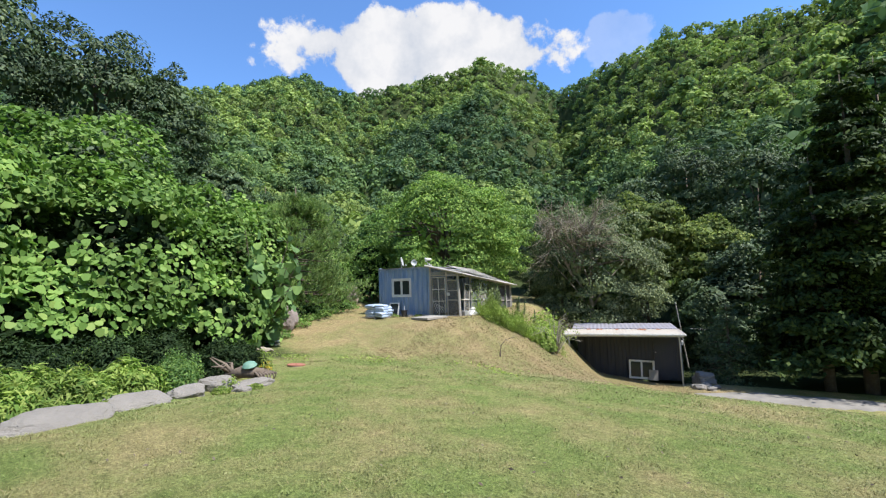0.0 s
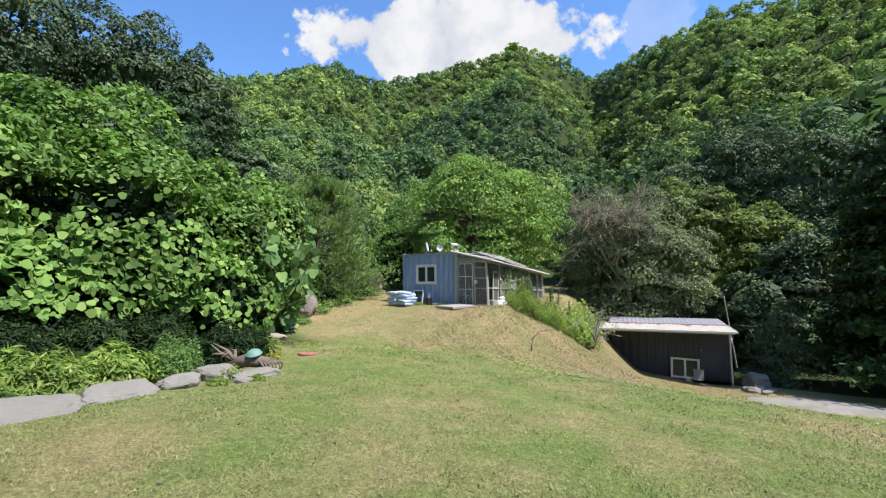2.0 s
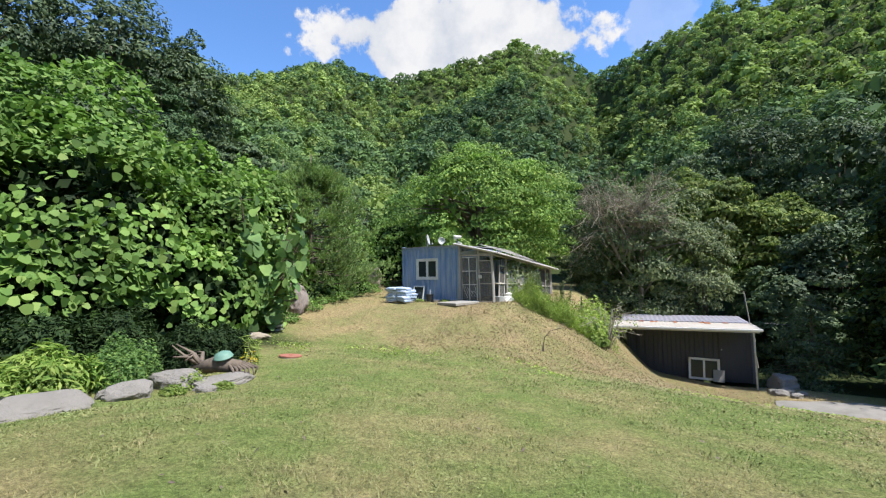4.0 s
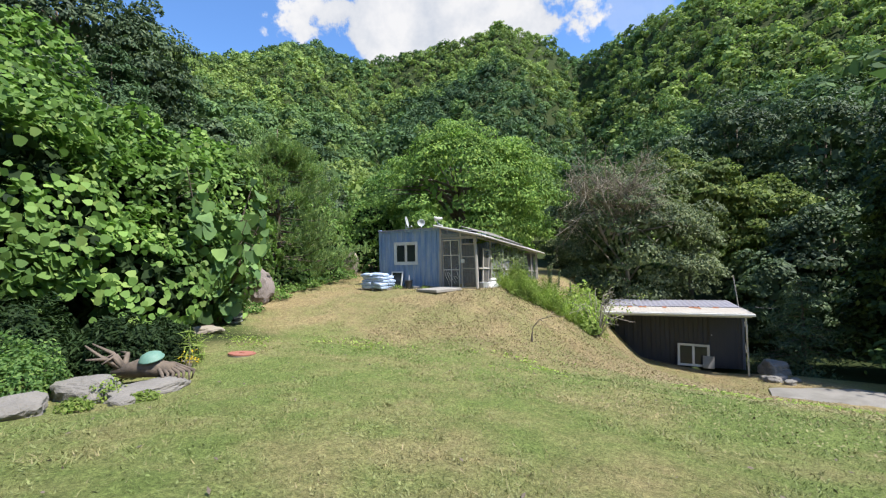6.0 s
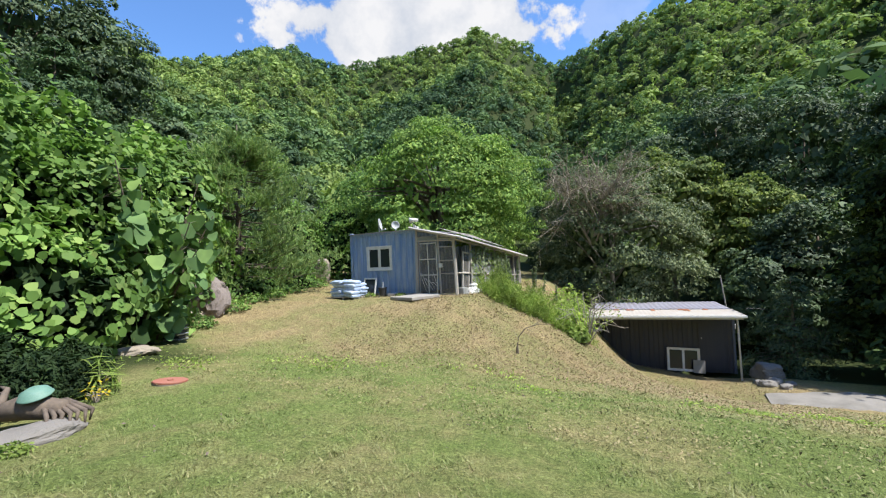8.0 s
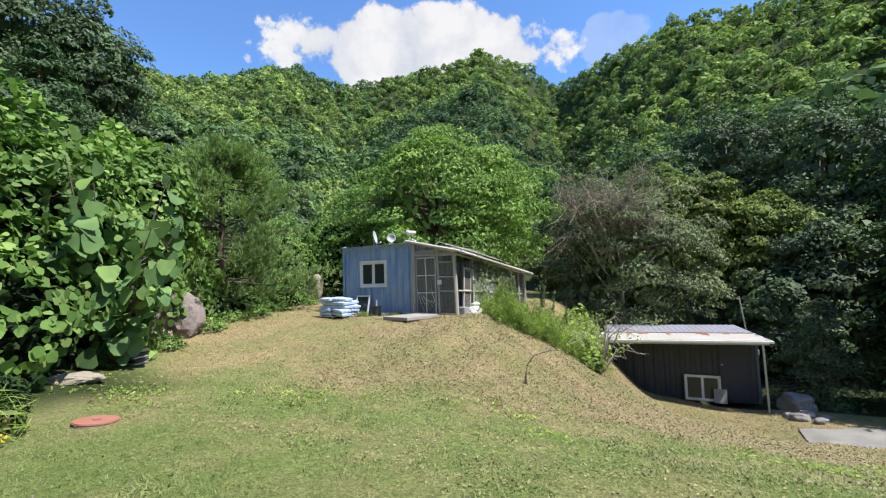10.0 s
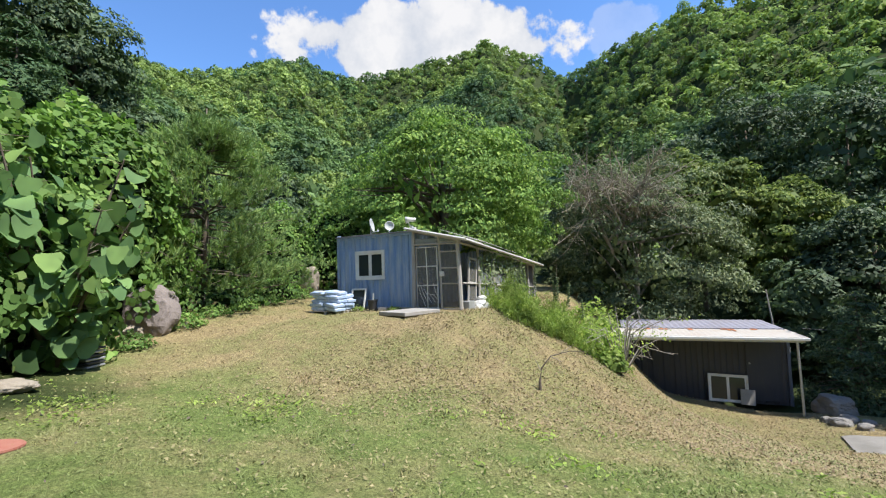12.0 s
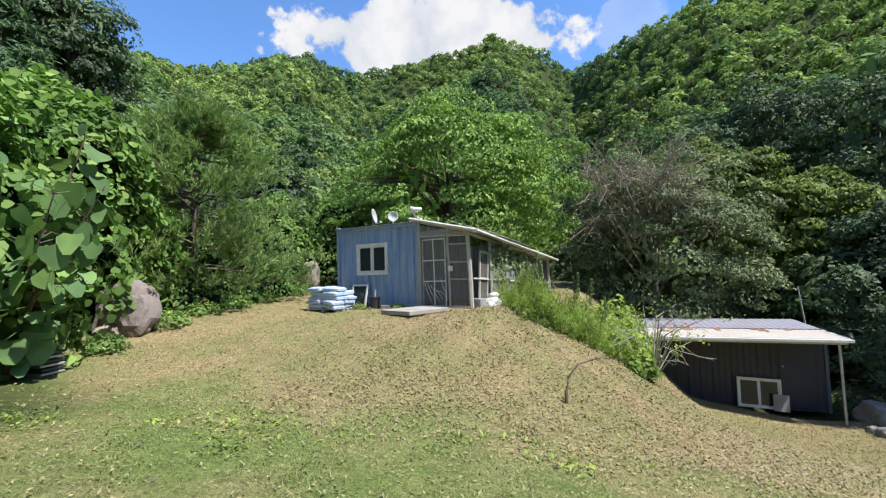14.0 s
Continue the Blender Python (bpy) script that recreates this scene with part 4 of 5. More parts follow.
def dead_limb(root, tip, spray, r):
    """A curved dead limb that forks into a spray of fine twigs."""
    bm = bmesh.new()
    a, b = Vector(root), Vector(tip)
    mid = a.lerp(b, 0.55) + Vector(r.normal(0, 0.3, 3)) + Vector((0, 0, 0.4))
    add_tube(bm, [a, mid, b], [0.07, 0.045, 0.015], 5)
    for i in range(spray):
        s = mid.lerp(b, r.uniform(-0.3, 0.95))
        e = s + Vector(r.normal(0, 0.8, 3)) + (b - a).normalized() * r.uniform(0.2, 1.1)
        m = s.lerp(e, 0.5) + Vector(r.normal(0, 0.18, 3))
        add_tube(bm, [s, m, e], [0.024, 0.014, 0.006], 4)
        for k in range(5):
            f = m.lerp(e, r.uniform(-0.4, 1))
            add_tube(bm, [f, f + Vector(r.normal(0, 0.36, 3)) + Vector((0, 0, -0.05))], [0.010, 0.004], 3)
    return bm


tw = thing("dead_branches", pose(0, 0, 0), "leafless grey-brown twigs in the tree top", "branches")
fan = np.random.default_rng(8)
for _ in range(20):
    root = (-6.2 + fan.normal(0, 0.5), 34.6, 2.4 + fan.uniform(0, 2.0))
    part("branch", dead_limb(root, (-6.3 + float(np.clip(fan.normal(0, 1.7), -2.6, 2.6)), 33.4 + fan.normal(0, 0.4), 6.0 + fan.normal(0, 1.2)), 12, fan), TWIG, tw)

# darker trees along the stream and the first slopes
for x, y, top, rx, rz, mat, seed in [
        (-2.2, 42.6, 10.2, 3.6, 4.4, YELLOW_LEAF, 60), (2.6, 44.0, 8.2, 4.2, 5.4, YELLOW_LEAF, 61), (2.6, 38.6, 3.0, 3.6, 4.2, DARK_LEAF, 62), (5.6, 40.4, 6.2, 4.4, 6.0, DARK_LEAF, 63),
        (-3.2, 48.5, 13.0, 5.2, 5.6, DARK_LEAF, 64), (7.0, 49.0, 15.5, 5.6, 7.0, DARK_LEAF, 65), (12.5, 45.5, 14.5, 5.4, 8.0, DARK_LEAF, 66), (-9.8, 43.0, 9.2, 4.2, 5.0, DARK_LEAF, 67),
        (11.2, 39.6, 8.5, 4.6, 6.8, DARK_LEAF, 68), (19.0, 42.0, 14.0, 5.5, 8.5, DARK_LEAF, 69), (-23.5, 34.0, 10.0, 4.6, 4.8, BROAD, 70), (-20.8, 39.5, 11.5, 4.4, 4.6, DARK_LEAF, 71),
        (19.5, 33.5, 10.5, 4.6, 8.0, DARK_LEAF, 72), (-26.2, 27.0, 9.2, 3.8, 4.2, DARK_LEAF, 73), (1.4, 51.5, 16.5, 5.4, 6.0, DARK_LEAF, 74)]:
    tone = "dark green broadleaf tree in the shaded wood" if mat is DARK_LEAF else "yellow-green broadleaf tree at the foot of the slope" if mat is YELLOW_LEAF else "green broadleaf tree at the edge of the wood"
    broad_tree(tone, (x, y, land1(x, y)), (x, y, top - rz), (rx, rx * 0.95, rz), 13800, mat, 0.27, seed, 0.2, 0.24, 0.22, None, 105, limbs=7, group="trees at the wood's edge", low=-0.85, core=650)
# dark broadleaf trees above the vines
for x, y, top, rx, rz, seed in [(-38.0, 16.2, 24.4, 5.2, 7.6, 81), (-36.0, 20.4, 21.6, 4.2, 6.4, 82), (-25.6, 11.6, 12.0, 3.6, 4.8, 83), (-38.5, 9.5, 26.5, 5.4, 8.5, 84), (-30.5, 21.2, 12.5, 3.2, 4.0, 85), (-36.5, 2.5, 24.0, 5.4, 7.5, 86)]:
    broad_tree("dark grey-green broadleaf tree on the slope above the vines", (x, y, land1(x, y)), (x, y, top - rz), (rx, rx * 0.95, rz), 15000, DARK_LEAF, 0.27, seed, 0.2, 0.34, 0.22, None, 105, limbs=7, group="trees above the vines", low=-0.85, core=650)

# pines and other evergreens
pine("young green pine with long soft needles", (-18.0, 17.8, 0.5), 7.6, 3.6, PINE_LEAF, 2700, 21)
pine("green pine among the vines on the slope", (-22.0, 17.0, land1(-22.0, 17.0)), 6.6, 2.8, PINE_LEAF, 1080, 26)
conifer("dark green fir on the slope above the vines", (-29.6, 16.0, land1(-29.6, 16.0)), 14.2 - land1(-29.6, 16.0), 3.6, FAR_DEEP, 14000, 22, 0.34, "fir_tree", 0.1)
conifer("dark green fir on the slope above the vines", (-25.0, 21.5, land1(-25.0, 21.5)), 8.0, 2.6, FAR_DEEP, 9000, 24, 0.3, "fir_tree", 0.1)
conifer("small dark spruce beside the shed", (2.9, 33.0, land1(2.9, 33.0)), 4.6, 1.9, DARK_LEAF, 7000, 27, 0.2, "spruce_tree", 0.05, 0.04)
for i, (x, y, h, s) in enumerate([(7.2, 31.2, 13.0, 2.9), (8.9, 31.4, 17.0, 3.2), (10.6, 32.4, 18.0, 3.2), (13.6, 33.0, 18.0, 3.2)]):
    conifer("tall dark cypress with a bare lower trunk", (x, y, land1(x, y)), h, s, CYPRESS_LEAF, 17000, 25 + 3 * i, 0.34, "cypress_tree", 0.15, 0.13, 0.5, 0.5, group="cypresses along the lawn")

# ---- rocks ----
def rock_mesh(dims, seed, rough=0.28, flat_base=True):
    bm = bmesh.new()
    bmesh.ops.create_icosphere(bm, subdivisions=4, radius=1.0)
    off = Vector((seed * 3.7, seed * 1.9, seed * 0.7))
    for v in bm.verts:
        c = v.co.copy()
        blocky = Vector([math.copysign(abs(a) ** 0.82, a) for a in c])
        k = 1 + rough * noise.noise(c * 1.3 + off) + rough * 0.45 * abs(noise.noise(c * 3.1 + off)) + rough * 0.18 * noise.noise(c * 8 + off)
        v.co = Vector((blocky.x * dims[0], blocky.y * dims[1], blocky.z * dims[2])) * k
    return bm


def rock(x, y, dims, turn, seed, label, material=None, sink=0.35, tilt=0.0, name="rock", group=""):
    ob = mesh_object(name, rock_mesh(dims, seed), material or ROCK)
    ob.matrix_world = pose(x, y, land1(x, y) + dims[2] * (1 - 2 * sink), tilt, 0, turn)
    return tagged(ob, label, "rock", group)


for i, (x, y, a, b, h, t) in enumerate([(-7.0, 2.4, 0.40, 0.34, 0.16, 40), (-7.8, 3.7, 0.66, 0.46, 0.16, 62), (-8.55, 5.25, 0.58, 0.40, 0.15, 84), (-8.8, 6.45, 0.36, 0.28, 0.17, 60), (-6.2, 1.1, 0.55, 0.45, 0.17, 50)]):
    rock(x, y, (a, b, h), t, i + 1, "flat pale grey edging rock beside the lawn", None, 0.3, 14, "edging_rock", "rocks edging the lawn")
rock(-8.68, 8.0, (0.6, 0.3, 0.13), 88, 9, "flat layered pale rock under the driftwood stump", None, 0.25, 6, "edging_rock", "rocks edging the lawn")
rock(-9.15, 7.4, (0.40, 0.32, 0.22), 30, 11, "rounded pale rock behind the flat rocks", None, 0.25, 0, "edging_rock", "rocks edging the lawn")
rock(-8.25, 7.5, (0.16, 0.12, 0.08), 30, 13, "small pale stone in the grass", None, 0.3, 0, "stone")
rock(-15.6, 14.9, (0.64, 0.5, 0.74), 25, 15, "large reddish grey boulder at the thicket's edge", RED_ROCK, 0.18, -10, "boulder")
rock(-15.6, 14.55, (0.35, 0.28, 0.2), 60, 17, "pale stone among the creepers", TAN_ROCK, 0.3)
rock(-12.3, 11.0, (0.45, 0.25, 0.12), 50, 19, "flat stone in the shade of the vines", TAN_ROCK, 0.3)
rock(-19.2, 23.95, (0.44, 0.3, 0.72), 10, 21, "upright tan standing stone by the bushes", TAN_ROCK, 0.12, 3, "standing_stone")
rock(1.45, 30.4, (0.5, 0.8, 0.42), 20, 23, "large pale boulder beside the shed", ROCK, 0.25, 0, "boulder")
for i, (x, y, s) in enumerate([(1.2, 28.6, 0.3), (1.75, 28.2, 0.24), (0.9, 29.0, 0.2), (1.5, 29.0, 0.26), (2.0, 28.8, 0.2)]):
    rock(x, y, (s, s * 0.8, s * 0.6), i * 50, 30 + i, "loose grey stone at the corner of the yard", ROCK, 0.3, 0, "stone", "stones by the shed")

# ---- driftwood stump with a basin ----
SX, SY = -9.2, 8.3
SZ = land1(SX, SY) + 0.1
stump = thing("driftwood_stump", pose(SX, SY, SZ), "weathered driftwood root lying on the rocks", "stump")
r5 = np.random.default_rng(5)
bm = tube([(-0.45, -0.35, 0.12), (-0.1, -0.05, 0.2), (0.35, 0.2, 0.14)], [0.08, 0.17, 0.12], 10)
smooth(part("body", bm, DRIFTWOOD, stump))
for i in range(9):
    a = radians(200 + r5.uniform(-60, 60))
    l = r5.uniform(0.3, 0.55)
    bm = tube([(-0.3, -0.25, 0.18), (-0.3 + math.cos(a) * l * 0.5, -0.25 + math.sin(a) * l * 0.5, 0.3 + r5.uniform(0, 0.15)), (-0.3 + math.cos(a + 0.3) * l, -0.25 + math.sin(a + 0.3) * l, 0.42 + r5.uniform(-0.1, 0.25))], [0.06, 0.035, 0.012], 6)
    smooth(part("root", bm, DRIFTWOOD, stump))
for i in range(7):
    bm = tube([(0.15, 0.05 + 0.04 * i, 0.22), (0.45 + 0.03 * i, -0.02 + 0.07 * i, 0.12), (0.6 + r5.uniform(-0.05, 0.08), -0.1 + 0.08 * i, -0.02)], [0.035, 0.028, 0.012], 6)
    smooth(part("root", bm, DRIFTWOOD, stump))
bm = bmesh.new()
prof = [(0.02, 0.02), (0.12, 0.0), (0.19, 0.05), (0.235, 0.12), (0.255, 0.125), (0.262, 0.115), (0.245, 0.10), (0.20, 0.02), (0.10, -0.03), (0.02, -0.03)]
rings = [[bm.verts.new((rr * math.cos(k * math.tau / 28), rr * math.sin(k * math.tau / 28), -z)) for k in range(28)] for rr, z in prof]
for a, b in zip(rings, rings[1:]):
    for k in range(28):
        bm.faces.new((a[k], a[(k + 1) % 28], b[(k + 1) % 28], b[k]))
bm.faces.new(rings[0])
bm.faces.new(rings[-1][::-1])
bmesh.ops.recalc_face_normals(bm, faces=bm.faces[:])
basin = smooth(mesh_object("basin", bm, MINT))
basin.matrix_world = pose(SX + 0.08, SY - 0.02, SZ + 0.43, 14, 6, 0) @ Matrix.Diagonal((0.74, 0.74, 0.74, 1))
tagged(basin, "mint green enamel basin turned over on the driftwood", "basin")

# ---- round red cover in the lawn ----
CX, CY = -9.52, 10.23
cover = thing("manhole_cover", pose(CX, CY, land1(CX, CY) + 0.0, -5, 2, 0), "round faded red cover of a well in the lawn", "cover")


def disc(r, z0, z1, n=36, bevel=0.01):
    bm = bmesh.new()
    bmesh.ops.create_cone(bm, cap_ends=True, segments=n, radius1=r, radius2=r, depth=z1 - z0, matrix=Matrix.Translation((0, 0, (z0 + z1) / 2)))
    if bevel:
        bmesh.ops.bevel(bm, geom=[e for e in bm.edges if len(e.link_faces) == 2 and any(len(f.verts) > 4 for f in e.link_faces)], offset=bevel, segments=2, affect="EDGES")
    return bm


part("lid", disc(0.275, 0.0, 0.03), TERRACOTTA, cover)
part("knob", disc(0.05, 0.028, 0.045, 16, 0.004), TERRACOTTA, cover)
part("collar", disc(0.27, -0.12, -0.002, 36, 0.0), TWIG, cover)

# ---- sacks ----
BX, BY = -13.62, 19.62
BZ = land1(BX, BY)
pal = thing("pallet", pose(BX, BY, BZ, 0, 0, 4), "low wooden pallet under the sacks", "pallet")
for i in range(5):
    part("slat", box((-0.62, -0.42 + 0.19 * i, 0.07), (0.62, -0.30 + 0.19 * i, 0.095), 0.004), OLD_WOOD, pal)
for x in (-0.55, 0.0, 0.5):
    part("bearer", box((x, -0.42, -0.05), (x + 0.08, 0.58, 0.07)), OLD_WOOD, pal)


def sack_mesh(seed):
    bm = bmesh.new()
    bmesh.ops.create_cube(bm, size=1.0)
    bmesh.ops.subdivide_edges(bm, edges=bm.edges[:], cuts=7, use_grid_fill=True)
    for v in bm.verts:
        x, y, z = v.co * 2
        pinch = 1 - 0.55 * max(abs(x), abs(y)) ** 5
        wob = noise.noise(Vector((x * 1.7, y * 1.7, seed * 2.3))) * 0.18 + noise.noise(Vector((x * 4.5, y * 4.5, seed + z))) * 0.09
        v.co = Vector((x * 0.32 * (1 - 0.05 * y * y), y * 0.22 * (1 - 0.06 * x * x), z * 0.082 * pinch * (1 + wob * 1.5) + wob * 0.05))
    return bm


for layer in range(5):
    for col in range(2):
        for row in range(2):
            if layer == 4 and row == 1 and col == 1:
                continue
            s = smooth(mesh_object("cement_sack", sack_mesh(layer * 4 + col * 2 + row), BAG))
            jig = np.random.default_rng(layer * 10 + col * 3 + row).normal(0, 0.035, 3)
            s.matrix_world = pose(BX + (-0.3 + 0.6 * col) + jig[0], BY + (-0.16 + 0.42 * row) + jig[1], BZ + 0.165 + 0.125 * layer, jig[2] * 60, jig[0] * 90, jig[1] * 150)
            tagged(s, "pale blue plastic sack stacked on the pallet", "sack", "sacks on the pallet")

# ---- things by the hut ----
slab = mesh_object("stepping_slab", box((-0.58, -0.75, -0.06), (0.58, 0.65, 0.05), 0.015), CONCRETE)
slab.matrix_world = pose(-10.25, 19.4, land1(-10.25, 19.4) + 0.06, 0, 0, -14)
tagged(slab, "grey concrete slab lying before the porch door", "slab")
spare = thing("spare_window", pose(-13.62, 20.46, land1(-13.4, 20.5), -14, 0, 0), "old white window sash leaning on the hut", "window")
bm = bmesh.new()
for lo, hi in (((0, 0, 0), (0.06, 0.04, 0.78)), ((0.6, 0, 0), (0.66, 0.04, 0.78)), ((0.06, 0, 0), (0.6, 0.04, 0.06)), ((0.06, 0, 0.72), (0.6, 0.04, 0.78))):
    add_box(bm, lo, hi, 0.006)
part("sash", bm, WHITE, spare)
part("pane", box((0.06, 0.015, 0.06), (0.6, 0.021, 0.72)), GLASS, spare)
pot = thing("flower_pot", pose(-12.42, 20.3, land1(-12.42, 20.3)), "black plastic pot with a trowel handle", "pot")
bm = bmesh.new()
bmesh.ops.create_cone(bm, cap_ends=True, segments=20, radius1=0.12, radius2=0.17, depth=0.34, matrix=Matrix.Translation((0, 0, 0.17)))
bmesh.ops.create_cone(bm, cap_ends=True, segments=20, radius1=0.185, radius2=0.185, depth=0.04, matrix=Matrix.Translation((0, 0, 0.345)))
part("pot_body", bm, BLACK, pot)
part("trowel_handle", tube([(0.02, 0.0, 0.3), (0.03, 0.02, 0.58)], [0.03, 0.028], 8), WHITE, pot)
block = mesh_object("concrete_block", box((-0.15, -0.1, 0), (0.15, 0.1, 0.12), 0.012), CONCRETE)
block.matrix_world = pose(-12.0, 20.35, land1(-12.0, 20.35) - 0.02, 0, 0, 12)
tagged(block, "grey concrete block on the ground by the hut", "block")


def bowl_mesh(r, depth, n=28):
    bm = bmesh.new()
    rings = []
    for side in (0, 1):
        for i in range(7) if side == 0 else range(6, -1, -1):
            k = i / 6
            rings.append([bm.verts.new((r * k * math.cos(a * math.tau / n) if k else 1e-4 * math.cos(a * math.tau / n), -depth * (1 - k * k) + 0.012 * side, r * k * math.sin(a * math.tau / n) if k else 1e-4 * math.sin(a * math.tau / n))) for a in range(n)])
    for p, q in zip(rings, rings[1:]):
        for k in range(n):
            bm.faces.new((p[k], p[(k + 1) % n], q[(k + 1) % n], q[k]))
    return bm


def dish(x, y, z, r, turn, tilt, label):
    ob = thing("satellite_dish", pose(x, y, z, 0, 0, turn), label, "satellite dish", "dishes on the hut roof")
    bm = bowl_mesh(r, 0.07)
    bm.transform(Matrix.Translation((0, 0, r + 0.12)) @ Matrix.Rotation(radians(tilt), 4, "X") @ Matrix.Rotation(radians(180), 4, "Z"))
    smooth(part("reflector", bm, DISH, ob))
    part("mast", tube([(0, 0.05, 0), (0, 0.06, r + 0.1)], [0.022, 0.02], 8), STEEL, ob)
    part("feed_arm", tube([(0, 0, 0.1), (0.0, -r * 0.9, r * 0.55)], [0.012, 0.012], 6), STEEL, ob)
    part("feed_horn", tube([(0, -r * 0.9, r * 0.5), (0, -r * 0.8, r * 0.75)], [0.035, 0.028], 10), DISH, ob)
    part("foot", box((-0.14, -0.02, -0.02), (0.14, 0.14, 0.012)), STEEL, ob)
    return ob


dish(-13.05, 21.15, 3.07, 0.25, 112, -12, "grey satellite dish turned aside on the hut roof")
dish(-12.12, 20.95, 3.03, 0.17, 36, -10, "small grey satellite dish facing the lawn")
lamp = thing("flood_lamp", pose(-11.12, 20.86, 3.03), "white outdoor lamp on a bracket at the roof corner", "lamp")
part("bracket", box((-0.05, -0.04, 0.0), (0.05, 0.04, 0.2), 0.008), WHITE, lamp)
part("arm", tube([(0, 0, 0.12), (-0.12, -0.03, 0.34)], [0.022, 0.02], 8), WHITE, lamp)
smooth(part("lamp_head", tube([(-0.17, -0.08, 0.40), (-0.05, -0.03, 0.41), (0.15, 0.03, 0.40)], [0.12, 0.075, 0.06], 16), WHITE, lamp))
part("sensor", box((0.06, -0.07, 0.02), (0.17, 0.05, 0.13), 0.015), WHITE, lamp)
heap = thing("junk_heap", pose(-9.15, 21.75, 0.30), "white bags and a grey box heaped beside the porch", "clutter")
part("grey_box", box((-0.3, -0.75, 0.0), (0.05, -0.35, 0.36), 0.02), STEEL, heap)
for i, (x, y, z, s) in enumerate([(0.05, 0.1, 0.16, 0.24), (-0.05, 0.45, 0.15, 0.22), (0.1, 0.75, 0.1, 0.16), (0.0, 0.25, 0.36, 0.17), (0.12, -0.18, 0.1, 0.15)]):
    bm = rock_mesh((s, s, s * 0.75), 50 + i, 0.35)
    bm.transform(Matrix.Translation((x, y, z)))
    smooth(part("white_bag", bm, WHITE, heap))
part("plank", box((-0.15, -0.8, -0.12), (0.3, 1.2, -0.02), 0.006), OLD_WOOD, heap)
panel = thing("window_frame", pose(-9.27, 21.25, 0.35, 0, 6, 90), "old weathered window frame leaning in the porch side", "window")
for lo, hi in (((0, 0, 0), (0.07, 0.05, 1.75)), ((0.55, 0, 0), (0.62, 0.05, 1.75)), ((0.07, 0, 0), (0.55, 0.05, 0.07)), ((0.07, 0, 1.68), (0.55, 0.05, 1.75)), ((0.07, 0, 0.9), (0.55, 0.05, 0.95))):
    part("frame_bar", box(lo, hi, 0.006), OLD_WOOD, panel)
part("net", box((0.07, 0.02, 0.07), (0.55, 0.024, 1.68)), NET, panel)
trays = thing("tray_stack", pose(-13.6, 12.6, land1(-13.6, 12.6), 0, 0, 25), "stack of dark grey trays beside the thicket", "trays")
for i in range(6):
    bm = box((-0.3, -0.22, 0.07 * i), (0.3, 0.22, 0.07 * i + 0.045), 0.015)
    bm.transform(Matrix.Rotation(radians(3 * math.sin(i * 2.0)), 4, "Z"))
    part("tray", bm, BLACK if i % 2 else STEEL, trays)

# ---- things by the shed ----
def shed_at(x, y, z, rx=0, ry=0, rz=0):
    return SHED @ pose(x, y, z, rx, ry, rz)


swin = thing("leaning_window", shed_at(-2.78, 1.62, -0.26, -9, 2, 0), "white sliding window unit leaning on the shed wall", "window")
window_parts(swin, 0, 0, 1.48, 1.14, 0, 0.06)
board = mesh_object("grey_board", box((0, 0, 0), (0.52, 0.03, 0.62), 0.004), CONCRETE)
board.matrix_world = shed_at(-1.66, 1.42, -0.3, -10, 3, 0)
tagged(board, "grey board leaning against the white window", "board")
for i, x in enumerate((-4.35, -3.85)):
    b = mesh_object("brick_block", box((-0.13, -0.1, 0), (0.13, 0.1, 0.17), 0.01), CONCRETE)
    b.matrix_world = shed_at(x, 1.5, -0.33, 0, 0, 10 + 30 * i)
    tagged(b, "pale concrete block before the shed", "block", "blocks before the shed")
drum = thing("red_drum", shed_at(-5.25, 1.2, -0.35), "faded dark red drum under the canopy", "drum")
bm = disc(0.28, 0.0, 0.85, 24, 0.015)
part("drum_body", bm, RED_CAN, drum)
for z in (0.28, 0.57):
    part("hoop", disc(0.29, z - 0.015, z + 0.015, 24, 0.0), RED_CAN, drum)
wire = mesh_object("power_cable", tube([(0.9, 32.0, -1.2), (6.0, 35.0, -1.75), (14.0, 38.0, -1.6)], [0.012, 0.012, 0.012], 5), BLACK)
tagged(wire, "thin black cable strung from the shed", "cable")
stake = mesh_object("wooden_stake", tube([(0.6, 35.4, -4.2), (0.1, 34.9, 0.3)], [0.05, 0.03], 7), OLD_WOOD)
tagged(stake, "thin leaning wooden pole behind the shed", "pole")
vent = mesh_object("vent_box", box((0.33, 2.4, 1.7), (0.5, 2.75, 1.95), 0.015), WHITE)
vent.matrix_world = SHED
tagged(vent, "white vent box on the side of the shed", "vent")


# ---- concrete lane by the shed ----
def lane():
    bm = bmesh.new()
    rows = []
    for i in range(49):
        k = i / 48
        x = 0.9 + 11 * k
        lo, hi = 25.5 + 1.4 * k + 0.25 * math.sin(i * 1.7) * 0.4, 27.4 + 1.2 * step(k, 0, 0.3) * step(k, 1.0, 0.6) - 0.2 * k + 0.25 * math.sin(i * 1.1) * 0.4
        row = []
        for j in range(9):
            y = lo + (hi - lo) * j / 8
            row.append(bm.verts.new((x, y, land1(x, y) + (0.06 if 0 < j < 8 else -0.06))))
        rows.append(row)
    for a, b in zip(rows, rows[1:]):
        for j in range(8):
            bm.faces.new((a[j], b[j], b[j + 1], a[j + 1]))
    ob = smooth(mesh_object("road", bm, ROAD_STONE))
    return tagged(ob, "worn grey concrete lane beside the lawn", "road", "", "structure")


lane()


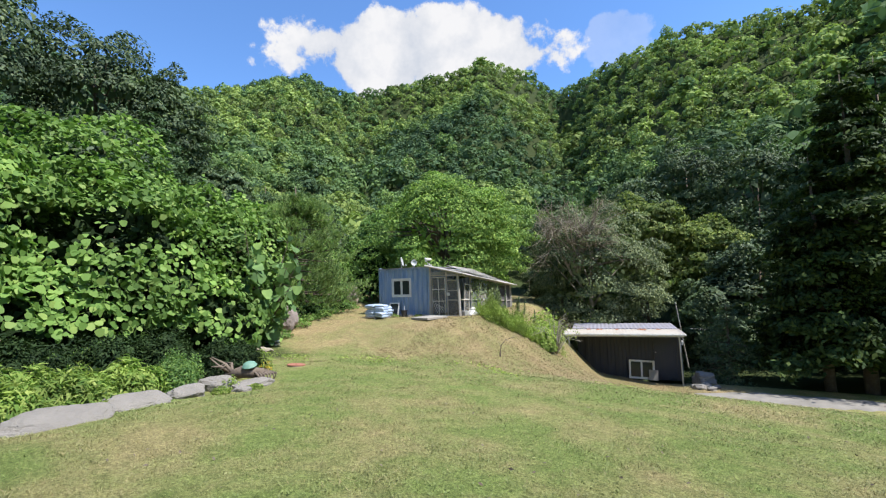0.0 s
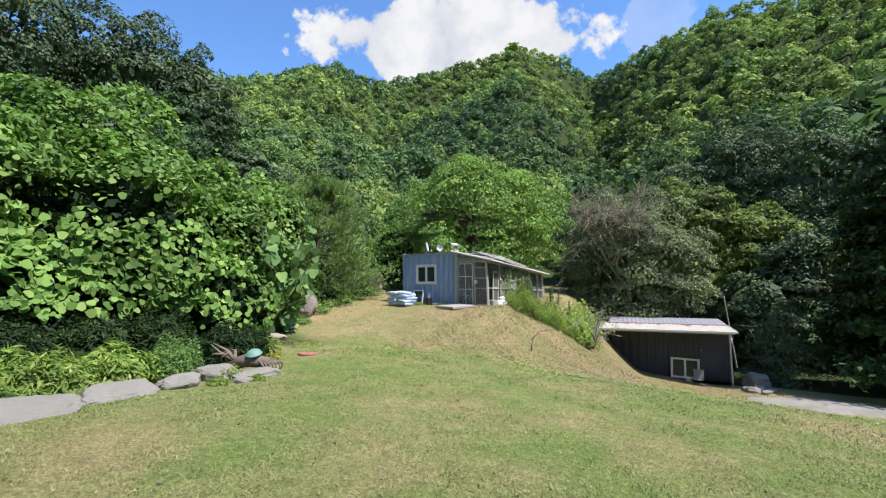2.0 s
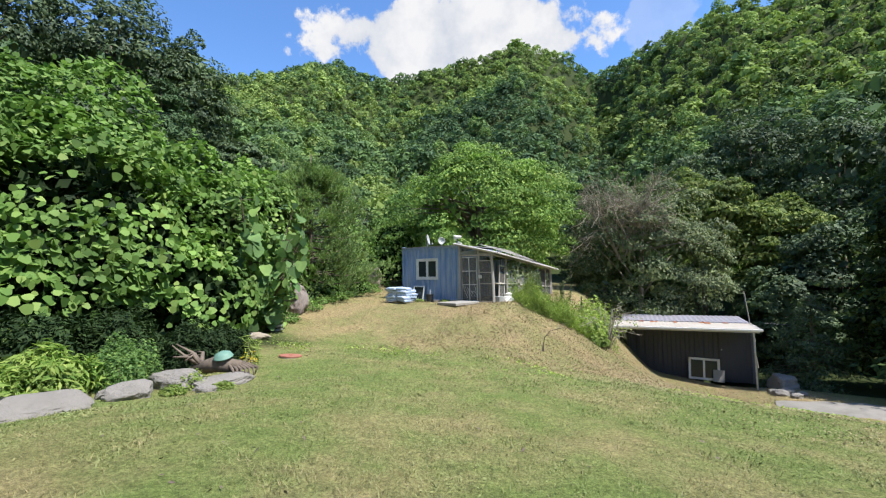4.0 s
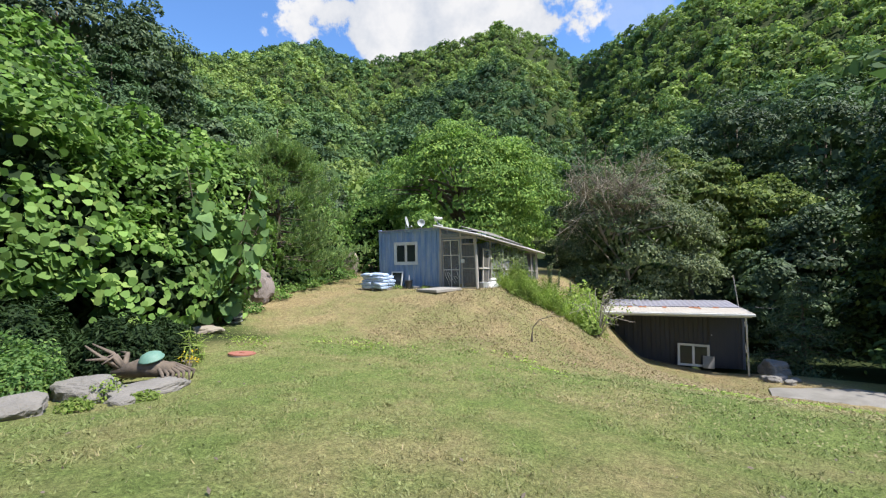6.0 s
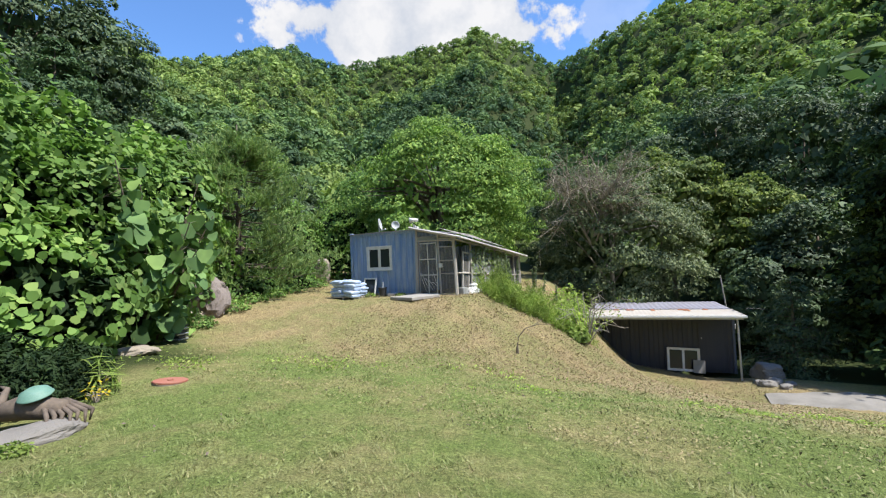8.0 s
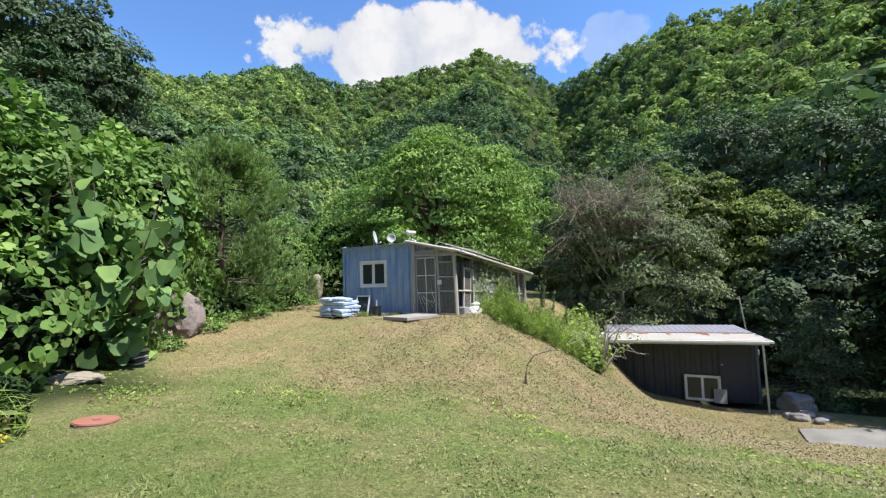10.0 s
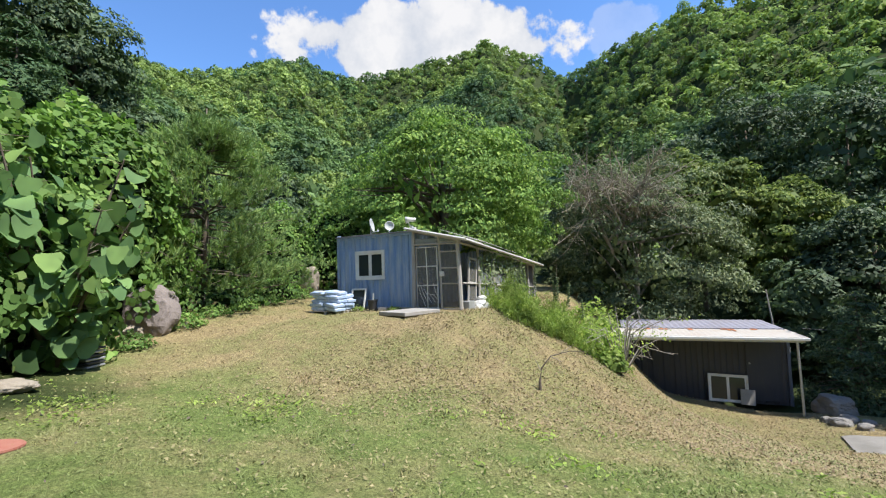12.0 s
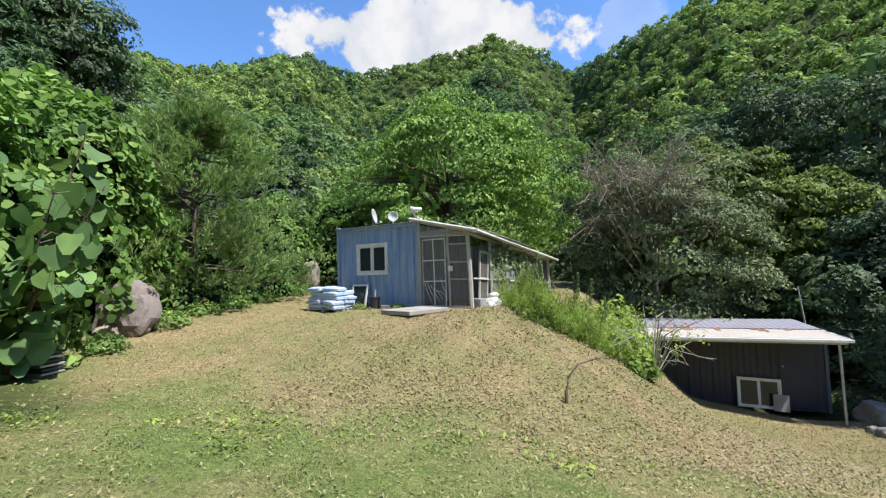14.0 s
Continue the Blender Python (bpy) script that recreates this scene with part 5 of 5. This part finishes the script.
# ---- bushes and small plants ----
def bush(name, label, spots, leaf, aspect, material, per, seed, up=0.6, template=LEAF4, category="bush"):
    """Rounded low bushes of leaves round short stems."""
    r = np.random.default_rng(seed)
    ob = thing(name, pose(0, 0, 0), label, category)
    p, n = [], []
    for x, y, rad, h in spots:
        bm = bmesh.new()
        z = land1(x, y)
        d = sphere_points(per, r)
        d[:, 2] = np.abs(d[:, 2])
        k = r.uniform(0.35, 1.0, (per, 1)) ** 0.5
        bump = 1 + 0.22 * np.sin(d[:, :1] * 6 + x * 3) * np.cos(d[:, 1:2] * 5 + y)
        p.append(np.array([x, y, z + 0.03]) + d * k * bump * np.array([rad, rad, h]))
        n.append(unit(d + np.array([0, 0, up])))
        for s in range(7):
            e = sphere_points(1, r)[0]
            add_tube(bm, [(x, y, z - 0.05), (x + e[0] * rad * 0.4, y + e[1] * rad * 0.4, z + h * 0.4), (x + e[0] * rad * 0.75, y + e[1] * rad * 0.75, z + h * (0.4 + 0.4 * abs(e[2])))], [0.016, 0.011, 0.004], 4)
        part("stem", bm, TWIG, ob)
    shapes_mesh("foliage", leaf_polys(np.concatenate(p), np.concatenate(n), leaf, leaf * aspect, template, 0.45, 0.1, r), len(template), material, ob)
    return ob


for i, (x, y, s) in enumerate([(-8.6, 2.2, 0.75), (-9.1, 3.3, 0.8), (-9.55, 4.5, 0.85), (-9.75, 5.6, 0.75), (-10.2, 3.9, 0.8), (-8.4, 0.9, 0.8)]):
    bush("azalea_bush", "low bright yellow-green bush with pointed leaves behind the edging rocks", [(x, y, s, 0.72)], 0.19, 0.22, LIME_LEAF, 2600, 80 + i, 0.5, LEAF4)
bush("round_bush", "small rounded green bush beside the driftwood", [(-9.75, 6.75, 0.62, 0.85)], 0.075, 0.5, BROAD, 4200, 90)
bush("weed_tuft", "soft green weeds between the pale rocks", [(-8.85, 7.55, 0.28, 0.3), (-8.4, 7.0, 0.2, 0.16), (-8.2, 7.75, 0.2, 0.12)], 0.06, 0.5, WEED_LEAF, 500, 91, category="weeds")
bush("yew_shade_bush", "dark spreading yew behind the driftwood", [(-10.5, 8.4, 0.8, 0.95), (-11.0, 9.4, 0.55, 0.6), (-11.2, 7.2, 0.9, 1.2), (-10.3, 9.2, 0.5, 0.5)], 0.14, 0.25, YEW_SHADE_LEAF, 5500, 92)
# added dark bushes fill the strip that is only shade below the vines
bush("yew_shade_bush", "dark shrubs added to stand for the shade under the vines", [(-11.3, 5.8, 1.0, 1.1), (-11.2, 4.2, 1.1, 1.1), (-11.0, 2.4, 1.1, 1.2)], 0.14, 0.3, YEW_SHADE_LEAF, 4500, 93)
bush("iris_clump", "green blades of iris by the stump", [(-9.85, 9.35, 0.25, 0.62)], 0.5, 0.05, WEED_LEAF, 90, 94, 2.0, category="plant")
bush("yellow_flowers", "small yellow flowers beside the stump", [(-9.55, 9.15, 0.2, 0.3)], 0.05, 0.8, leafy("yellow_petal", (0.55, 0.42, 0.03), (0.65, 0.5, 0.05)), 40, 95, category="flowers")
bush("pepper_plant", "small bright green plant beside the sacks", [(-13.78, 20.15, 0.24, 0.55)], 0.11, 0.5, WEED_LEAF, 420, 96, category="plant")
bush("pot_herbs", "low green weeds along the hut's foot", [(-13.1, 20.25, 0.3, 0.16), (-12.8, 20.1, 0.25, 0.12), (-11.6, 20.4, 0.25, 0.12)], 0.07, 0.5, WEED_LEAF, 160, 97, category="weeds")
bush("edge_weeds", "green weeds along the foot of the thicket", [(-15.2, 15.6, 0.5, 0.4), (-15.8, 16.8, 0.5, 0.35), (-16.3, 18.2, 0.5, 0.35), (-17.0, 19.8, 0.6, 0.4), (-14.4, 13.9, 0.45, 0.4), (-17.7, 21.9, 0.6, 0.4)], 0.10, 0.6, KUDZU, 420, 98, category="weeds")


def tall_weeds():
    """Rank weeds on the slope beside the porch: many stems with leaves up their length."""
    r = np.random.default_rng(101)
    ob = thing("tall_weeds", pose(0, 0, 0), "rank pale green weeds on the slope beside the porch", "weeds")
    n = 950
    t = r.uniform(0, 1, n)
    x = -8.7 + 3.5 * t + r.normal(0, 0.22, n)
    y = 21.9 - 1.9 * np.sin(t * 2.2) + 1.8 * t * t + 1.7 * r.uniform(0, 1, n)
    z = land(x, y)
    h = r.uniform(0.25, 1.0, n) * (1.1 - 0.3 * t) * (0.8 + 0.35 * np.sin(x * 5 + y * 3))
    lean = r.normal(0, 0.14, (n, 2))
    bm = bmesh.new()
    p, nn = [], []
    for i in range(n):
        top = np.array([x[i] + lean[i, 0], y[i] + lean[i, 1], z[i] + h[i]])
        low = np.array([x[i], y[i], z[i] - 0.05])
        if i % 3 == 0:
            add_tube(bm, [low, (low + top) / 2, top], [0.008, 0.006, 0.003], 3)
        k = r.uniform(0.15, 1.05, (34, 1))
        p.append(low * (1 - k) + top * k + r.normal(0, 0.075, (34, 3)) * (1.2 - k * 0.6))
    p = np.concatenate(p)
    part("stem", bm, WEED_LEAF, ob)
    shapes_mesh("foliage", leaf_polys(p, unit(r.normal(0, 1.0, p.shape) * np.array([1, 1, 0.5])), 0.17, 0.02, LEAF4, 0.3, -0.5, r), 4, WEED_LEAF, ob)
    # flower spikes
    bm, spikes = bmesh.new(), []
    for i in range(11):
        sx, sy = -8.3 + 2.4 * r.uniform(), 21.6 + 1.8 * r.uniform()
        sz, sh = land1(sx, sy), r.uniform(1.2, 1.75)
        tip = np.array([sx + r.normal(0, 0.12), sy, sz + sh])
        add_tube(bm, [(sx, sy, sz), (sx + 0.03, sy, sz + sh * 0.7), tip], [0.008, 0.006, 0.003], 4)
        k = r.uniform(0.55, 1.0, (260, 1))
        spikes.append(np.array([sx + 0.03, sy, sz]) * (1 - k) + tip * k + r.normal(0, 0.035, (260, 3)) * (1.4 - k))
    part("spike_stem", bm, WEED_LEAF, ob)
    p = np.concatenate(spikes)
    shapes_mesh("flower_spike", leaf_polys(p, unit(r.normal(0, 1.0, p.shape)), 0.05, 0.03, LEAF4, 0.3, 0.0, r), 4, GREY_LEAF, ob, "grey-green seed spikes")


tall_weeds()
bush("bindweed", "broad-leaved creepers at the end of the weed slope", [(-5.6, 23.4, 0.8, 1.0), (-5.4, 22.2, 0.6, 0.8), (-6.2, 25.0, 1.0, 1.3), (-5.0, 21.6, 0.4, 0.5)], 0.13, 0.8, WEED_LEAF, 900, 103, 0.6, LEAF6, "weeds")


def pruned_shrub():
    r = np.random.default_rng(111)
    bx, by = -4.85, 22.3
    bz = land1(bx, by)
    ob = thing("pruned_shrub", pose(0, 0, 0), "half-bare shrub with grey arching twigs", "shrub")
    bm = bmesh.new()
    tips = []
    for i in range(26):
        a = r.uniform(0, math.tau)
        l = r.uniform(0.6, 1.7)
        h = r.uniform(0.7, 2.3)
        m = Vector((bx + math.cos(a) * l * 0.45, by + math.sin(a) * l * 0.45, bz + h * 0.75))
        e = Vector((bx + math.cos(a) * l, by + math.sin(a) * l, bz + h * r.uniform(0.6, 1.1)))
        add_tube(bm, [(bx, by, bz - 0.1), m, e], [0.022, 0.014, 0.006], 5)
        for k in range(5):
            s = m.lerp(e, r.uniform(0, 1))
            q = s + Vector(r.normal(0, 0.2, 3))
            add_tube(bm, [s, q], [0.007, 0.003], 3)
            tips.append(q)
    part("twigs_frame", bm, GREY_BARK, ob)
    t = np.array([tuple(v) for v in tips])
    t = t[(t[:, 0] < bx + 0.1) | (r.uniform(0, 1, len(t)) < 0.25)]
    p = np.repeat(t, 9, 0) + r.normal(0, 0.09, (len(t) * 9, 3))
    shapes_mesh("foliage", leaf_polys(p, unit(r.normal(0, 0.4, p.shape) + np.array([0, 0, 1])), 0.085, 0.05, LEAF4, 0.5, 0.3, r), 4, WEED_LEAF, ob)


pruned_shrub()
SPX, SPY = -5.72, 17.3
spz = land1(SPX, SPY)
sap = thing("bent_sapling", pose(SPX, SPY, spz), "thin bare sapling bent over on the bank", "sapling")
part("stem", tube([(0, 0, -0.1), (0.0, 0.0, 0.18), (0.03, 0.05, 0.45), (0.2, 0.15, 0.68), (0.55, 0.3, 0.78), (0.9, 0.45, 0.76)], [0.035, 0.03, 0.016, 0.013, 0.010, 0.004], 6), BARK, sap)
for i, (a, b) in enumerate([((0.02, 0.03, 0.4), (-0.12, 0.1, 0.62)), ((0.2, 0.15, 0.68), (0.45, 0.05, 0.6)), ((0.4, 0.22, 0.75), (0.62, 0.4, 0.9))]):
    part("twig", tube([a, b], [0.009, 0.004], 4), TWIG, sap)


def paulownia():
    """A young tree with very large soft leaves at the edge of the thicket."""
    r = np.random.default_rng(121)
    bx, by = -13.7, 12.15
    bz = land1(bx, by)
    ob = thing("paulownia_tree", pose(0, 0, 0), "young tree with very large drooping green leaves", "tree")
    bm = bmesh.new()
    p, n = [], []
    for i in range(9):
        a = r.uniform(-1.9, 1.4)
        h = r.uniform(2.2, 4.9)
        out = r.uniform(0.5, 1.5)
        e = Vector((bx + math.cos(a) * out, by + math.sin(a) * out, bz + h))
        add_tube(bm, [(bx, by, bz - 0.1), (bx + math.cos(a) * out * 0.5, by + math.sin(a) * out * 0.5, bz + h * 0.55), e], [0.05, 0.035, 0.012], 6)
        for k in range(38):
            f = r.uniform(0.12, 1.0)
            s = Vector((bx, by, bz)).lerp(e, f)
            d = r.normal(0, 1, 3)
            d[2] = d[2] * 0.3 + 0.1
            q = s + Vector(d / np.linalg.norm(d)) * r.uniform(0.25, 0.55)
            add_tube(bm, [s, q], [0.006, 0.004], 3)
            p.append(tuple(q))
            n.append((d[0] * 0.8, d[1] * 0.8 - 0.25, 0.55))
    part("trunk", bm, BARK, ob)
    shapes_mesh("foliage", leaf_polys(np.array(p), unit(np.array(n)), 0.35, 0.35, heart_leaf(), 0.4, 1.3, r), 12, BIG_LEAF, ob)


paulownia()


def porch_ivy():
    r = np.random.default_rng(131)
    ob = thing("porch_creeper", pose(0, 0, 0), "pale green creeper hanging along the porch side", "creeper")
    p = []
    bm = bmesh.new()
    for i in range(26):
        y = 22.2 + 3.8 * r.uniform()
        x = -9.18 + r.normal(0, 0.04)
        z1 = 2.45 - 0.096 * (y - 20.8)
        z0 = z1 - r.uniform(0.5, 1.7)
        add_tube(bm, [(x, y, z1), (x + 0.03, y + r.normal(0, 0.08), (z0 + z1) / 2), (x, y + r.normal(0, 0.1), z0)], [0.006, 0.005, 0.003], 3)
        k = r.uniform(0, 1, 26)
        p.append(np.stack([x + r.normal(0, 0.05, 26), y + r.normal(0, 0.1, 26), z0 + (z1 - z0) * k], 1))
    p = np.concatenate(p)
    part("stem", bm, WEED_LEAF, ob)
    shapes_mesh("foliage", leaf_polys(p, np.tile(np.array([[0.8, -0.5, 0.4]]), (len(p), 1)), 0.10, 0.085, LEAF6, 0.45, 0.8, r), 6, GREY_LEAF, ob)


porch_ivy()


# ---- grass ----
def lawn_blades():
    r = np.random.default_rng(141)
    n = 260000
    x, y = r.uniform(-10.0, 4.5, n), 2.2 + 19.0 * r.uniform(0, 1, n) ** 1.25
    clump = np.sin(x * 2.1 + 1.3 * np.sin(y * 1.7)) * np.cos(y * 2.4 + np.sin(x * 1.1)) + 0.6 * np.sin(x * 7.3) * np.cos(y * 6.1)
    keep = (r.uniform(-1.5, 1.2, n) < clump) & ~((x < -8.2) & (y < 8.6))
    x, y = x[keep], y[keep]
    bank = step((y - 17.2) - 0.45 * (x + 8), -3.5, -1.0) * step(-x, 3.4, 6.0)
    thin = r.uniform(0, 1, len(x)) > bank * 0.55
    x, y, bank = x[thin], y[thin], bank[thin]
    n = len(x)
    z = land(x, y)
    a = r.uniform(0, math.tau, n)
    h = r.uniform(0.015, 0.045, n)
    lean = r.normal(0, 0.045, (n, 2))
    wdt = r.uniform(0.004, 0.009, n) * (0.7 + 0.03 * y)
    base = np.stack([x, y, z - 0.015], 1)
    side = np.stack([np.cos(a) * wdt, np.sin(a) * wdt, 0 * a], 1)
    tip = base + np.stack([lean[:, 0], lean[:, 1], h + 0.015], 1)
    v = np.stack([base - side, base + side, tip], 1)
    dry = r.uniform(0, 1, n) < 0.18 + 0.55 * bank
    for name, sel, mat, label in (("lawn_grass", ~dry, BLADE, "short mown yellow-green grass of the lawn"), ("dry_grass", dry, BLADE_DRY, "dry straw blades among the mown grass")):
        tagged(shapes_mesh(name, v[sel], 3, mat), label, "grass", "", "stuff")


lawn_blades()


def clippings(name, label, n, x0, x1, y0, y1, length, material, seed, where, lift=0.02):
    r = np.random.default_rng(seed)
    x, y = r.uniform(x0, x1, n), r.uniform(y0, y1, n)
    ok = r.uniform(0, 1, n) < where(x, y)
    x, y = x[ok], y[ok]
    p = np.stack([x, y, land(x, y) + r.uniform(0.0, lift, len(x))], 1)
    tagged(shapes_mesh(name, leaf_polys(p, np.tile(np.array([[0, 0, 1.0]]), (len(x), 1)), length, length * 0.45, LEAF4, 0.45, 0.0, r), 4, material), label, "grass", "", "stuff")


def bank_share(x, y):
    return step((y - 17.2) - 0.45 * (x + 8), -4.2, -1.5) * step(-x, -4.0, 1.0) * step(y, 31, 28)


clippings("cut_weeds", "dry cut weeds strewn over the bank", 110000, -17, 4, 11, 30, 0.05, BLADE_DRY, 151, lambda x, y: (0.35 + 0.65 * bank_share(x, y)) * np.clip(0.4 + (x + 12) * 0.1, 0.4, 1), 0.045)
clippings("dead_weeds", "brown withered weeds among the cuttings on the bank", 55000, -12, 4, 13, 30, 0.065, WITHERED, 154, lambda x, y: bank_share(x, y) * step(x, -12, -7), 0.05)
clippings("clover", "dark green clover and plantain in the lawn", 80000, -13, 4, 3, 28, 0.036, BLADE, 152, lambda x, y: np.clip(0.25 + 0.8 * np.sin(x * 0.9 + np.sin(y * 0.7) * 1.5) * np.sin(y * 0.8 + 1.0) + 0.4 * np.sin(x * 3.1) * np.sin(y * 2.7), 0.02, 1), 0.04)
clippings("fallen_leaves", "brown dead leaves lying on the grass", 1200, -10, 4, 3, 20, 0.06, DRIFTWOOD, 153, lambda x, y: 0.4 + 0 * x, 0.05)
clippings("bank_weeds", "fresh green weeds sprouting along the foot of the bank", 60000, -14, 5, 9, 24, 0.085, WEED_LEAF, 155, lambda x, y: step((y - 17.2) - 0.45 * (x + 8), -6.2, -4.4) * step(-((y - 17.2) - 0.45 * (x + 8)), 2.4, 3.8) * np.clip(-0.1 + 0.9 * np.sin(x * 1.3 + 0.8 * np.sin(y * 1.1)) * np.sin(y * 1.5 + 0.5) + 0.5 * np.sin(x * 3.7 + 1) * np.sin(y * 3.1), 0, 1), 0.08)
